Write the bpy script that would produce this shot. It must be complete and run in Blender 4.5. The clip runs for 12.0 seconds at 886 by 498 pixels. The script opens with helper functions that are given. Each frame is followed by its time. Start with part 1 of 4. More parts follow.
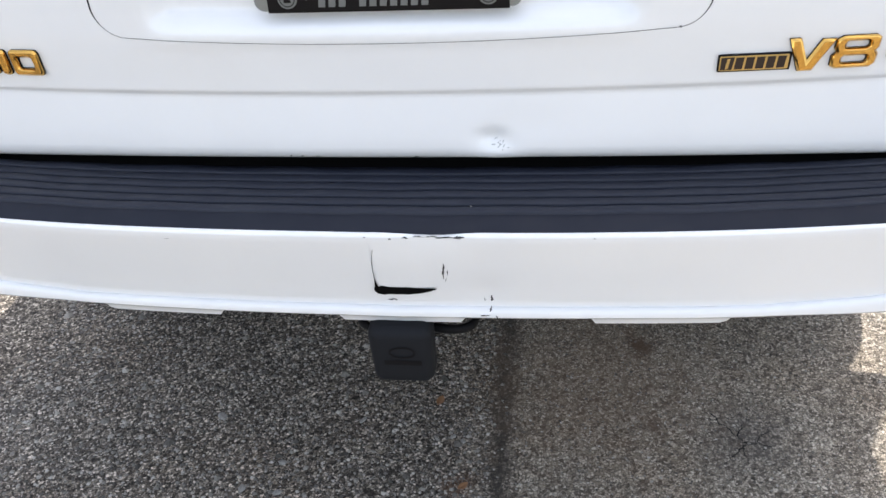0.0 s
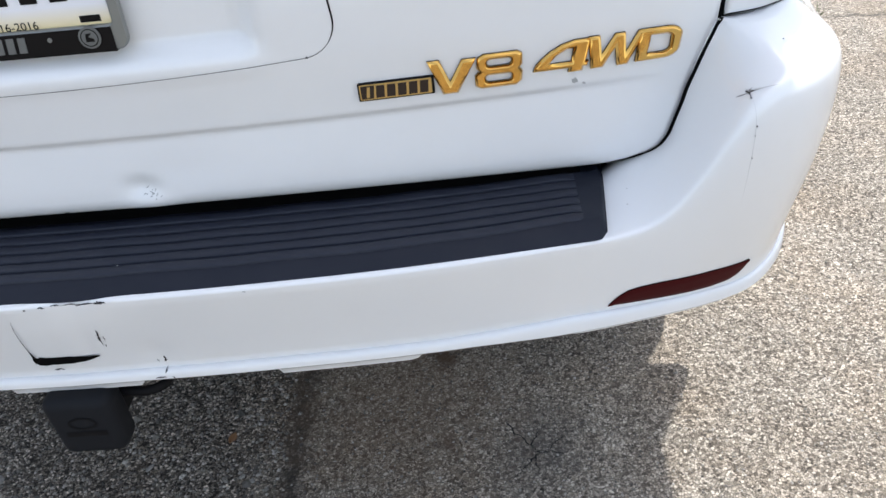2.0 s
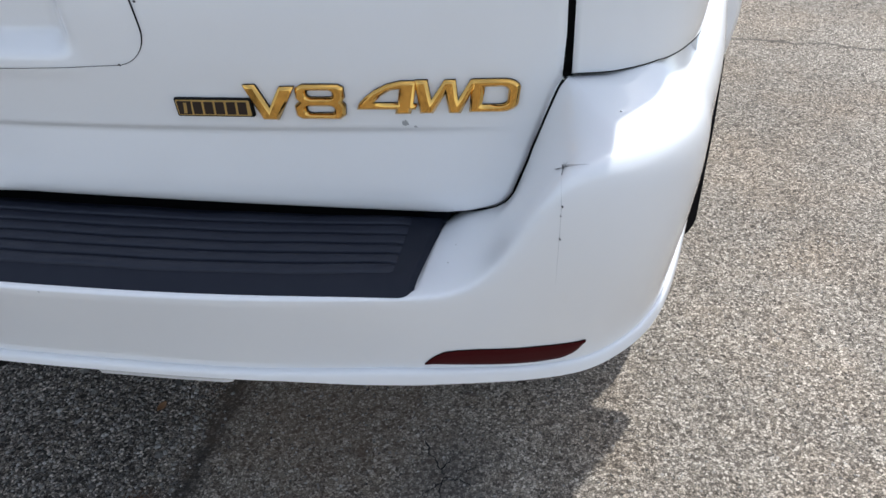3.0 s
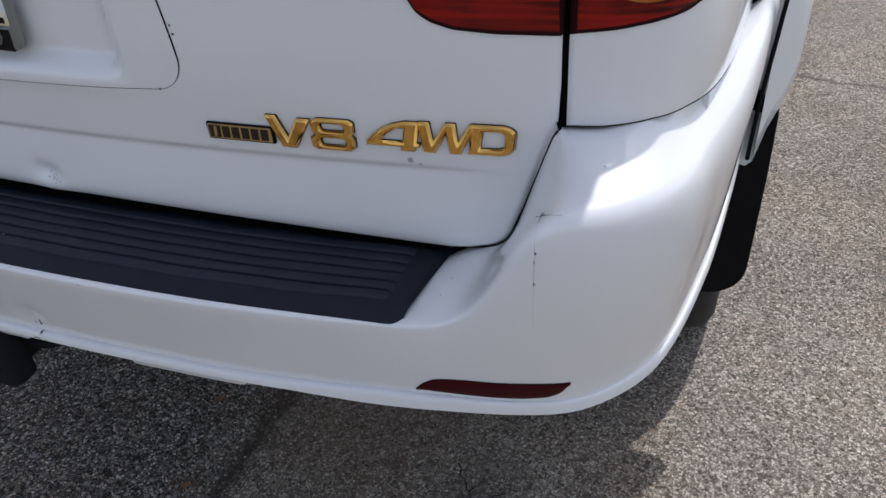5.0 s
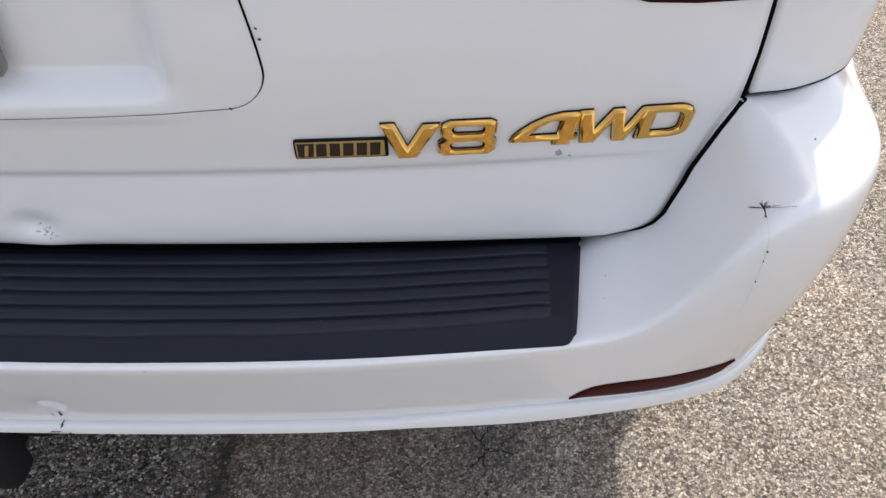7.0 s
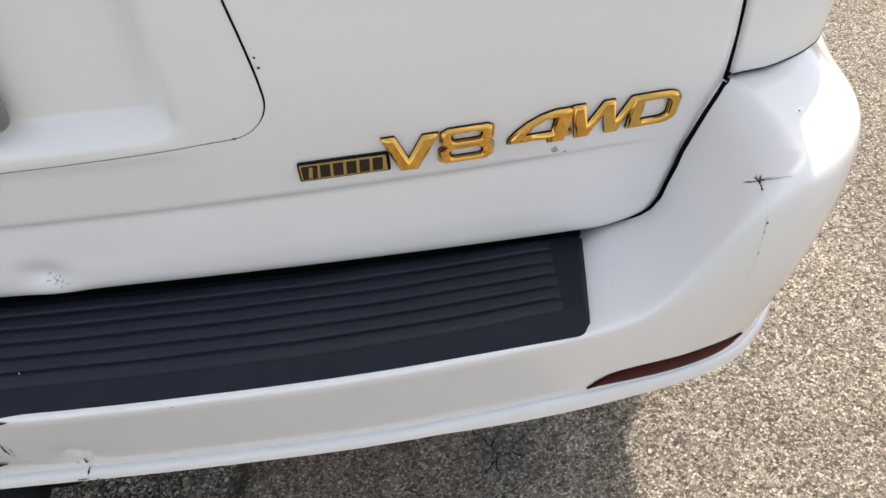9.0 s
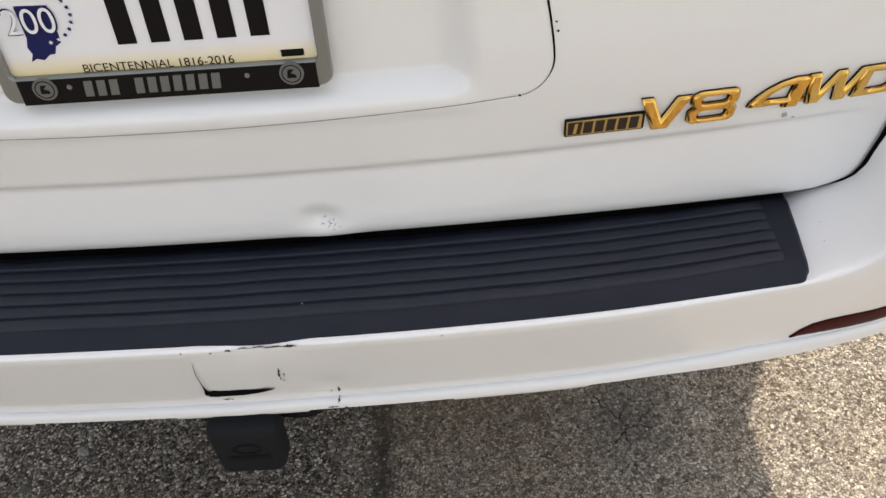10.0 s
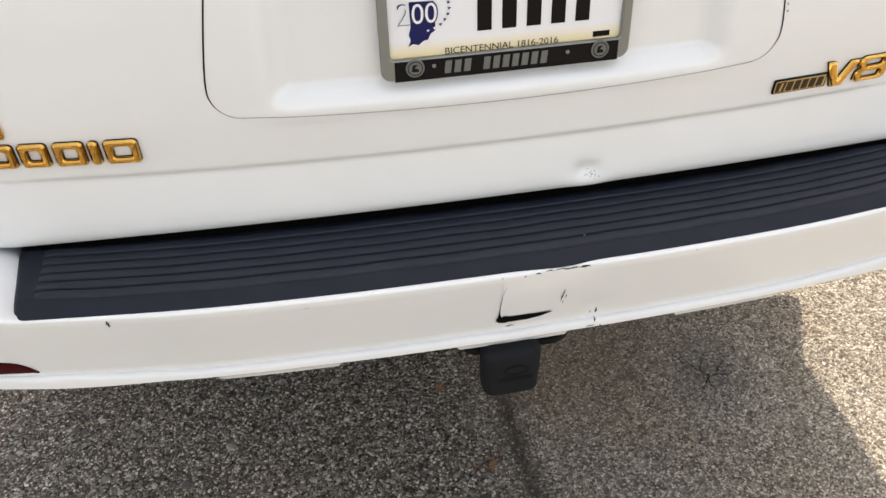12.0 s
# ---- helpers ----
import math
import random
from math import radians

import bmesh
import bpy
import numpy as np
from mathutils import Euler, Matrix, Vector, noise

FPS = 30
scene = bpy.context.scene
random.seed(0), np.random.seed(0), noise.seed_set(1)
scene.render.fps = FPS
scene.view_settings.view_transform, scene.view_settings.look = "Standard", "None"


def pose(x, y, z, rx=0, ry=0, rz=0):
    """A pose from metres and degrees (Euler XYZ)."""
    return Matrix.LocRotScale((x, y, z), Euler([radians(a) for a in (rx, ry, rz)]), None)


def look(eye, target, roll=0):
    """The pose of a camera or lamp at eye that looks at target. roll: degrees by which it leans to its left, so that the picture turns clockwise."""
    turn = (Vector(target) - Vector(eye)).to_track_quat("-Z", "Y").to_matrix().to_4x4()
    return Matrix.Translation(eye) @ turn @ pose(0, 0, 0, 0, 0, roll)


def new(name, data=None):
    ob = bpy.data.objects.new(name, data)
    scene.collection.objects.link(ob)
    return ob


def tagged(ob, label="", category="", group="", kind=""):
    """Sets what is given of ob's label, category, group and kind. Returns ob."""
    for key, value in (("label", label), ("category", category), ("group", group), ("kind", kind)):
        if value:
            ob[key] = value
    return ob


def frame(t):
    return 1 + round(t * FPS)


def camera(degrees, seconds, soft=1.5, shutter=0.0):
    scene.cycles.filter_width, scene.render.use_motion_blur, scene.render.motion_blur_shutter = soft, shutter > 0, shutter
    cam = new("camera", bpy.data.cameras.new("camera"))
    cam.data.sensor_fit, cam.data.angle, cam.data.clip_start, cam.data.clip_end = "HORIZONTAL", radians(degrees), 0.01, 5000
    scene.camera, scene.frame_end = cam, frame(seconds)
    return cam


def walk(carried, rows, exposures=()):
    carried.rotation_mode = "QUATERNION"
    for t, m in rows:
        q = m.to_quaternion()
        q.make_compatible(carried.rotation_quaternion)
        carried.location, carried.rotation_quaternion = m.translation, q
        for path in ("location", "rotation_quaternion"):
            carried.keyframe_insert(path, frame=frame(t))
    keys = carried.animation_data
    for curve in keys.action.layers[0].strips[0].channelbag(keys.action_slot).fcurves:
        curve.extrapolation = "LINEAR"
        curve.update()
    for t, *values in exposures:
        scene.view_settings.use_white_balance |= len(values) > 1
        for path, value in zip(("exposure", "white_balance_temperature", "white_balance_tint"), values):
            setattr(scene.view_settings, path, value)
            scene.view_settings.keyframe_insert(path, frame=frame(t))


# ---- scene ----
cam = camera(55.4, 12.0)
PATH = [
    (0, (0.1904, -0.8656, 1.3022), (-0.065, 0.7909, 0.2109), -4.04),
    (0.5, (0.2229, -0.9151, 1.3212), (-0.0278, 0.7531, 0.2468), -4.21),
    (1, (0.2596, -0.9454, 1.3327), (-0.0145, 0.7366, 0.286), -5.91),
    (1.2, (0.2925, -0.9382, 1.3264), (0.0447, 0.7364, 0.2613), -6.69),
    (1.5, (0.3513, -0.9048, 1.322), (0.1664, 0.7582, 0.2264), -6.47),
    (1.7, (0.4145, -0.855, 1.3157), (0.2855, 0.8009, 0.2016), -6.02),
    (2, (0.5098, -0.7474, 1.2983), (0.4116, 0.9005, 0.1692), -6.24),
    (2.2, (0.5679, -0.6887, 1.2958), (0.5024, 0.9478, 0.1479), -4.83),
    (2.5, (0.6517, -0.6432, 1.2979), (0.584, 0.9686, 0.1157), -3.91),
    (2.8, (0.7576, -0.6248, 1.303), (0.5471, 0.9598, 0.1009), -3.71),
    (3, (0.8349, -0.6212, 1.3134), (0.478, 0.9588, 0.1402), -2.81),
    (3.2, (0.8987, -0.6141, 1.3261), (0.4254, 0.9382, 0.1572), -2.67),
    (4.8, (0.9756, -0.6069, 1.3486), (0.3338, 0.9118, 0.2165), -3.27),
    (5, (0.9735, -0.6082, 1.3503), (0.3438, 0.9161, 0.2188), -3.16),
    (5.5, (0.9307, -0.5777, 1.3753), (0.3085, 0.9178, 0.202), -4.25),
    (5.8, (0.8279, -0.5191, 1.3763), (0.3086, 0.9519, 0.1246), -3.69),
    (6, (0.7377, -0.4694, 1.3722), (0.3362, 0.9887, 0.0635), -3.41),
    (6.5, (0.603, -0.4301, 1.3674), (0.4606, 1.0185, -0.0042), -1.27),
    (7, (0.5449, -0.489, 1.3845), (0.4809, 0.9555, 0.0027), -0.48),
    (7.2, (0.5342, -0.5267, 1.3906), (0.5162, 0.9154, 0.005), 0.52),
    (8.8, (0.5266, -0.5001, 1.3817), (0.5339, 0.9559, 0.0105), -4.27),
    (9, (0.5084, -0.5073, 1.3907), (0.5135, 0.9623, 0.0341), -4.75),
    (9.3, (0.4652, -0.5606, 1.4008), (0.4981, 0.9428, 0.0823), -3.77),
    (9.5, (0.4178, -0.5939, 1.4052), (0.4566, 0.9089, 0.086), -3.89),
    (10, (0.261, -0.6172, 1.4201), (0.2323, 0.8776, 0.0917), -4.29),
    (10.2, (0.1651, -0.5964, 1.4057), (0.1839, 0.9055, 0.0851), -2.73),
    (10.5, (0.0413, -0.5852, 1.3921), (0.2388, 0.9039, 0.0717), -1.37),
    (11, (-0.0934, -0.6397, 1.4187), (0.2564, 0.8345, 0.1133), 0.86),
    (11.2, (-0.1201, -0.6886, 1.4174), (0.2422, 0.8009, 0.1328), 0.96),
    (11.5, (-0.1627, -0.7854, 1.443), (0.1872, 0.7243, 0.1787), 0.97),
    (11.8, (-0.204, -0.8255, 1.4872), (0.0573, 0.7012, 0.2219), -1.23),
    (12, (-0.2645, -0.8472, 1.4813), (0.0074, 0.7059, 0.2509), -1.56),
]
EXPOSURES = [(0, 1.9, 6700, 10), (1, 1.8, 6650, 10), (2, 1.53, 6450, 9), (2.5, 1.3, 6300, 9), (3, 1.04, 6200, 9), (5, 0.54, 6250, 13), (5.5, 0.72, 6350, 13), (6, 0.8, 6450, 13), (6.5, 1.06, 6600, 13), (7, 1.2, 6850, 13), (9, 1.28, 7200, 11), (10.5, 1.54, 7850, 11), (12, 1.71, 7800, 10)]
walk(cam, [(t, look(eye, target, roll)) for t, eye, target, roll in PATH], EXPOSURES)

# ---- light ----
SUN_TOWARDS = Vector((0.20, 0.36, 1.0)).normalized()
world = bpy.data.worlds.new("sky")
scene.world = world
world.use_nodes = True
_wn = world.node_tree
_sky = _wn.nodes.new("ShaderNodeTexSky")
_sky.sky_type = "NISHITA"
_sky.sun_disc = False
_sky.sun_elevation = math.asin(SUN_TOWARDS.z)
_sky.sun_rotation = math.atan2(SUN_TOWARDS.x, SUN_TOWARDS.y)
_sky.air_density, _sky.dust_density, _sky.ozone_density = 1.0, 1.5, 1.0
_haze = _wn.nodes.new("ShaderNodeHueSaturation")
_haze.inputs["Saturation"].default_value = 0.55
_wn.links.new(_sky.outputs["Color"], _haze.inputs["Color"])
_wn.links.new(_haze.outputs["Color"], _wn.nodes["Background"].inputs["Color"])
_wn.nodes["Background"].inputs["Strength"].default_value = 0.13
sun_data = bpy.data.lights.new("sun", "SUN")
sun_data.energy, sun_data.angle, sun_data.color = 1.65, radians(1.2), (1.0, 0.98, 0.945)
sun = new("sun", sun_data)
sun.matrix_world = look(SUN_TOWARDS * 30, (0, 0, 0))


# ---- materials ----
def material(name, colour, rough=0.5, metal=0.0, coat=0.0, coat_rough=0.03, spec=0.5):
    m = bpy.data.materials.new(name)
    m.use_nodes = True
    b = m.node_tree.nodes["Principled BSDF"]
    b.inputs["Base Color"].default_value = (*colour, 1)
    b.inputs["Roughness"].default_value = rough
    b.inputs["Metallic"].default_value = metal
    b.inputs["Coat Weight"].default_value = coat
    b.inputs["Coat Roughness"].default_value = coat_rough
    b.inputs["Specular IOR Level"].default_value = spec
    return m


class Graph:
    """Short hand for building a material's nodes."""

    def __init__(self, m):
        self.t = m.node_tree
        self.b = self.t.nodes["Principled BSDF"]
        self.co = self.node("ShaderNodeTexCoord").outputs["Object"]

    def node(self, kind, **values):
        n = self.t.nodes.new(kind)
        for k, v in values.items():
            n.inputs[k].default_value = v
        return n

    def link(self, a, b):
        self.t.links.new(a, b)

    def noise(self, scale, detail=3.0, rough=0.5, co=None):
        n = self.node("ShaderNodeTexNoise", Scale=scale, Detail=detail, Roughness=rough)
        self.link(co or self.co, n.inputs["Vector"])
        return n.outputs["Fac"]

    def voronoi(self, scale, out="Distance", feature="F1", co=None):
        n = self.node("ShaderNodeTexVoronoi", Scale=scale)
        n.feature = feature
        self.link(co or self.co, n.inputs["Vector"])
        return n.outputs[out]

    def ramp(self, fac, *stops):
        n = self.node("ShaderNodeValToRGB")
        e = n.color_ramp.elements
        while len(e) < len(stops):
            e.new(0.5)
        for el, (p, c) in zip(e, stops):
            el.position, el.color = p, (*c, 1) if isinstance(c, tuple) else (c, c, c, 1)
        self.link(fac, n.inputs["Fac"])
        return n.outputs["Color"]

    def mix(self, fac, a, b, how="MIX"):
        n = self.t.nodes.new("ShaderNodeMix")
        n.data_type, n.blend_type = "RGBA", how
        for sock, v in ((0, fac), (6, a), (7, b)):
            if hasattr(v, "is_linked"):
                self.link(v, n.inputs[sock])
            else:
                n.inputs[sock].default_value = v if sock == 0 else (*v, 1)
        return n.outputs[2]

    def math(self, op, a, b=0.0):
        n = self.t.nodes.new("ShaderNodeMath")
        n.operation = op
        for i, v in enumerate((a, b)):
            if hasattr(v, "is_linked"):
                self.link(v, n.inputs[i])
            else:
                n.inputs[i].default_value = v
        return n.outputs[0]

    def bump(self, height, strength, distance):
        n = self.node("ShaderNodeBump", Strength=strength, Distance=distance)
        self.link(height, n.inputs["Height"])
        self.link(n.outputs["Normal"], self.b.inputs["Normal"])

    def colour(self, c):
        self.link(c, self.b.inputs["Base Color"])

    def rough(self, r):
        self.link(r, self.b.inputs["Roughness"])


def paint_material():
    """Pearl white car paint under clear coat, with faint road dust."""
    m = material("white_paint", (0.76, 0.765, 0.77), 0.42, 0.0, 1.0, 0.04)
    g = Graph(m)
    dust = g.ramp(g.noise(7.0, 6.0, 0.65), (0.45, 0.0), (0.8, 1.0))
    flake = g.ramp(g.noise(2.3, 3.0), (0.3, (0.755, 0.762, 0.772)), (0.7, (0.785, 0.785, 0.78)))
    g.colour(g.mix(g.math("MULTIPLY", dust, 0.10), flake, (0.60, 0.57, 0.52)))
    g.link(g.ramp(g.noise(11.0, 5.0, 0.6), (0.3, 0.035), (0.8, 0.10)), g.b.inputs["Coat Roughness"])
    return m


def rubber_material(name="step_rubber", shade=1.0, spec=0.2):
    m = material(name, (0.020, 0.022, 0.028), 0.5, spec=spec)
    g = Graph(m)
    grain = g.noise(900.0, 2.0)
    dust = g.ramp(g.noise(14.0, 6.0, 0.7), (0.4, 0.0), (0.75, 1.0))
    g.colour(g.mix(g.math("MULTIPLY", dust, 0.35), tuple(shade * c for c in (0.010, 0.0125, 0.0215)), tuple(shade * c for c in (0.018, 0.0205, 0.030))))
    g.rough(g.ramp(g.noise(30.0, 4.0), (0.3, 0.42), (0.7, 0.58)))
    g.bump(grain, 0.35, 0.0006)
    return m


def asphalt_material():
    """Worn chip-sealed asphalt: pale stone chips in grey binder, a darker coarser strip beside a joint."""
    m = material("asphalt", (0.2, 0.19, 0.17), 0.85, spec=0.3)
    g = Graph(m)
    warp = g.t.nodes.new("ShaderNodeVectorMath")
    warp.operation = "MULTIPLY_ADD"
    jitter = g.node("ShaderNodeTexNoise", Scale=160.0, Detail=1.0)
    g.link(g.co, jitter.inputs["Vector"])
    g.link(jitter.outputs["Color"], warp.inputs[0])
    warp.inputs[1].default_value = (0.009, 0.009, 0.0)
    g.link(g.co, warp.inputs[2])
    co = warp.outputs[0]
    chip = g.voronoi(185.0, "Color", co=co)
    edge = g.voronoi(185.0, "Distance", "DISTANCE_TO_EDGE", co=co)
    big = g.voronoi(75.0, "Color", co=co)
    bigd = g.voronoi(75.0, "Distance", co=co)
    sep = g.t.nodes.new("ShaderNodeSeparateColor")
    g.link(chip, sep.inputs[0])
    sepb = g.t.nodes.new("ShaderNodeSeparateColor")
    g.link(big, sepb.inputs[0])
    xyz = g.t.nodes.new("ShaderNodeSeparateXYZ")
    g.link(g.co, xyz.inputs[0])
    # tan stone on the far side of the joint, darker grey on the near side
    wob = g.math("MULTIPLY", g.math("SUBTRACT", g.noise(9.0, 6.0, 0.68), 0.5), 0.22)
    side = g.ramp(g.math("ADD", g.math("ADD", xyz.outputs["X"], wob), 0.47), (0.44, 0.0), (0.62, 1.0))
    tan = g.ramp(sep.outputs[0], (0.0, (0.080, 0.070, 0.058)), (0.22, (0.195, 0.175, 0.149)), (0.6, (0.325, 0.297, 0.260)), (1.0, (0.54, 0.505, 0.45)))
    grey = g.ramp(sep.outputs[0], (0.0, (0.030, 0.026, 0.022)), (0.30, (0.116, 0.102, 0.088)), (0.70, (0.280, 0.255, 0.226)), (1.0, (0.78, 0.72, 0.65)))
    stone = g.mix(side, grey, tan)
    # scattered larger chips
    isbig = g.math("MULTIPLY", g.ramp(sepb.outputs[1], (0.80, 0.0), (0.82, 1.0)), g.ramp(bigd, (0.40, 1.0), (0.5, 0.0)))
    stone = g.mix(g.math("MULTIPLY", isbig, 0.8), stone, g.mix(sepb.outputs[0], (0.17, 0.155, 0.13), (0.42, 0.38, 0.32)))
    binder = g.mix(side, g.ramp(edge, (0.0, 0.12), (0.20, 1.0)), g.ramp(edge, (0.0, 0.24), (0.19, 1.09)))
    stone = g.mix(1.0, stone, binder, "MULTIPLY")
    # broad staining and a dark joint line
    broad = g.ramp(g.noise(1.7, 5.0, 0.6), (0.3, 0.78), (0.7, 1.12))
    stone = g.mix(1.0, stone, broad, "MULTIPLY")
    joint = g.math("ABSOLUTE", g.math("SUBTRACT", g.math("ADD", xyz.outputs["X"], g.math("MULTIPLY", wob, 0.22)), 0.090))
    joint = g.math("ADD", joint, g.math("MULTIPLY", g.math("SUBTRACT", g.noise(38.0, 4.0, 0.7), 0.5), 0.045))
    stone = g.mix(g.ramp(joint, (0.0, 0.86), (0.044, 0.0)), stone, (0.030, 0.028, 0.026))
    for cx, cy, r, amount, tint in ((0.595, 0.43, 0.14, 0.52, (0.06, 0.06, 0.062)), (0.400, 0.703, 0.048, 0.9, (0.032, 0.018, 0.011)), (0.012, 0.262, 0.045, 0.6, (0.085, 0.045, 0.026)),
                                    (0.408, 0.446, 0.03, 0.7, (0.05, 0.035, 0.025)), (0.35, 1.0, 0.3, 0.25, (0.09, 0.07, 0.05)), (0.30, 0.58, 0.34, 0.36, (0.19, 0.130, 0.085))):
        dx = g.math("SUBTRACT", xyz.outputs["X"], cx)
        dy = g.math("SUBTRACT", xyz.outputs["Y"], cy)
        d = g.math("SQRT", g.math("ADD", g.math("MULTIPLY", dx, dx), g.math("MULTIPLY", dy, dy)))
        d = g.math("ADD", g.math("DIVIDE", d, r), g.math("MULTIPLY", g.math("SUBTRACT", g.noise(22.0, 5.0, 0.7), 0.5), 1.6))
        stone = g.mix(g.math("MULTIPLY", g.ramp(d, (0.25, 1.0), (1.0, 0.0)), amount), stone, tint)
    rust = g.math("MULTIPLY", g.ramp(g.noise(2.6, 5.0, 0.65), (0.45, 0.0), (0.75, 1.0)), 0.35)
    stone = g.mix(rust, stone, g.mix(1.0, stone, (1.0, 0.78, 0.56), "MULTIPLY"))
    # a long crack across the lot beyond the vehicle
    far = g.math("ABSOLUTE", g.math("SUBTRACT", g.math("ADD", xyz.outputs["Y"], g.math("ADD", g.math("MULTIPLY", xyz.outputs["X"], 0.12), g.math("MULTIPLY", wob, 0.7))), 2.84))
    stone = g.mix(g.ramp(far, (0.0, 0.8), (0.022, 0.0)), stone, (0.05, 0.046, 0.04))
    stone = g.mix(1.0, stone, (1.05, 1.0, 0.94), "MULTIPLY")
    g.colour(stone)
    height = g.math("ADD", g.math("ADD", g.math("MINIMUM", edge, 0.3), g.math("MULTIPLY", sep.outputs[1], 0.25)), g.math("MULTIPLY", isbig, 0.4))
    g.bump(height, 0.25, 0.004)
    return m


def stone_material():
    m = material("stone_chip", (0.2, 0.18, 0.15), 0.8, spec=0.3)
    g = Graph(m)
    n = g.t.nodes.new("ShaderNodeNewGeometry")
    c = g.ramp(n.outputs["Random Per Island"], (0.0, (0.050, 0.046, 0.041)), (0.4, (0.13, 0.12, 0.107)), (0.75, (0.24, 0.225, 0.20)), (1.0, (0.46, 0.43, 0.385)))
    g.colour(g.mix(0.5, c, g.ramp(g.noise(400.0, 3.0), (0.3, 0.5), (0.7, 1.2)), "MULTIPLY"))
    return m


def lens_material(name, colour, deep):
    """Moulded lamp plastic: a clear face over streaked facets of the reflector behind."""
    m = material(name, colour, 0.22, 0.0, 0.22, 0.02, spec=0.15)
    g = Graph(m)
    flat = g.t.nodes.new("ShaderNodeVectorMath")
    flat.operation = "MULTIPLY"
    g.link(g.co, flat.inputs[0])
    flat.inputs[1].default_value = (5.0, 5.0, 120.0)
    streak = g.ramp(g.noise(1.0, 4.0, 0.6, flat.outputs[0]), (0.42, 0.0), (0.60, 1.0))
    pool = g.ramp(g.noise(11.0, 2.0), (0.38, 0.0), (0.56, 1.0))
    g.colour(g.mix(g.math("MULTIPLY", g.math("ADD", g.math("MULTIPLY", pool, 0.6), 0.4), g.math("MULTIPLY", streak, 0.95)), colour, deep))
    return m


def gold_material():
    m = material("gold_chrome", (0.74, 0.43, 0.11), 0.08, 1.0)
    g = Graph(m)
    g.rough(g.ramp(g.noise(120.0, 4.0), (0.3, 0.03), (0.75, 0.10)))
    return m


def plate_material():
    """White number plate with a pale yellow band that fades in towards its foot."""
    m = material("plate_white", (0.8, 0.8, 0.82), 0.35)
    g = Graph(m)
    xyz = g.t.nodes.new("ShaderNodeSeparateXYZ")
    g.link(g.co, xyz.inputs[0])
    foot = g.ramp(g.math("MULTIPLY", g.math("SUBTRACT", xyz.outputs["Z"], 1.021), 30.0), (0.0, 1.0), (0.75, 0.0))
    g.colour(g.mix(foot, (0.80, 0.80, 0.83), (0.82, 0.66, 0.30)))
    return m


PAINT = paint_material()
RUBBER = rubber_material()
RUBBER_RIB = rubber_material("rib_rubber", 1.25, 0.30)
ASPHALT = asphalt_material()
STONE = stone_material()
BLACK = material("black_plastic", (0.006, 0.006, 0.007), 0.55, spec=0.12)
PLUG = material("plug_rubber", (0.010, 0.011, 0.0135), 0.7, spec=0.15)
# near-black for joint seals, and for sheets that paint shade into open gaps
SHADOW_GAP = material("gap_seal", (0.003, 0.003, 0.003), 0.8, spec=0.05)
RED_LENS = lens_material("red_lens", (0.27, 0.006, 0.003), (0.014, 0.001, 0.001))
AMBER_LENS = lens_material("amber_lens", (0.52, 0.17, 0.026), (0.16, 0.03, 0.006))
LAMP_RIM = material("lamp_rim", (0.022, 0.003, 0.004), 0.6, spec=0.1)
REFLECTOR = material("reflector_red", (0.046, 0.0035, 0.0045), 0.45, 0.0, 0.0, spec=0.08)
GOLD = gold_material()
GOLD_SATIN = material("gold_satin", (0.62, 0.44, 0.17), 0.32, 0.85)
BADGE_INK = material("badge_ink", (0.020, 0.010, 0.006), 0.4)
GLASS = material("tinted_glass", (0.012, 0.014, 0.015), 0.04)
TYRE = material("tyre_rubber", (0.016, 0.016, 0.017), 0.75)
ALLOY = material("alloy", (0.55, 0.56, 0.57), 0.3, 1.0)
PEWTER = material("pewter", (0.245, 0.255, 0.245), 0.36, 0.6)
PLATE = plate_material()
NAVY = material("navy_print", (0.012, 0.015, 0.085), 0.45, spec=0.15)
INK = material("black_print", (0.007, 0.006, 0.006), 0.45, spec=0.12)
GREY_PRINT = material("grey_print", (0.15, 0.155, 0.15), 0.45, 0.3)
CHIP = material("bare_chip", (0.018, 0.018, 0.02), 0.7)
SCUFF = material("grey_scuff", (0.36, 0.37, 0.37), 0.7)
LEAF = material("dry_leaf", (0.21, 0.105, 0.045), 0.7)
WEED = material("weed_green", (0.07, 0.10, 0.03), 0.7)


# ---- mesh helpers ----
def mesh_object(name, bm, mat, parent=None, smooth=True, label="", mats=()):
    me = bpy.data.meshes.new(name)
    bmesh.ops.recalc_face_normals(bm, faces=bm.faces)
    bm.to_mesh(me)
    bm.free()
    for mm in (mat, *mats):
        me.materials.append(mm)
    if smooth:
        me.shade_smooth()
    ob = new(name, me)
    ob.parent = parent
    if label:
        ob["label"] = label
    return ob


def part(name, bm, mat, parent, label="", smooth=True):
    return mesh_object(name, bm, mat, parent, smooth, label)


def sharp(ob, degrees=35):
    """Keeps edges above the angle crisp."""
    ob.data.set_sharp_from_angle(angle=radians(degrees))
    return ob


def grid_bm(rows, close_u=False, close_v=False):
    """A skin over rows of points, all of one length."""
    bm = bmesh.new()
    vs = [[bm.verts.new(p) for p in r] for r in rows]
    n, k = len(vs), len(vs[0])
    for i in range(n if close_u else n - 1):
        for j in range(k if close_v else k - 1):
            a, b = vs[i], vs[(i + 1) % n]
            bm.faces.new((a[j], a[(j + 1) % k], b[(j + 1) % k], b[j]))
    return bm


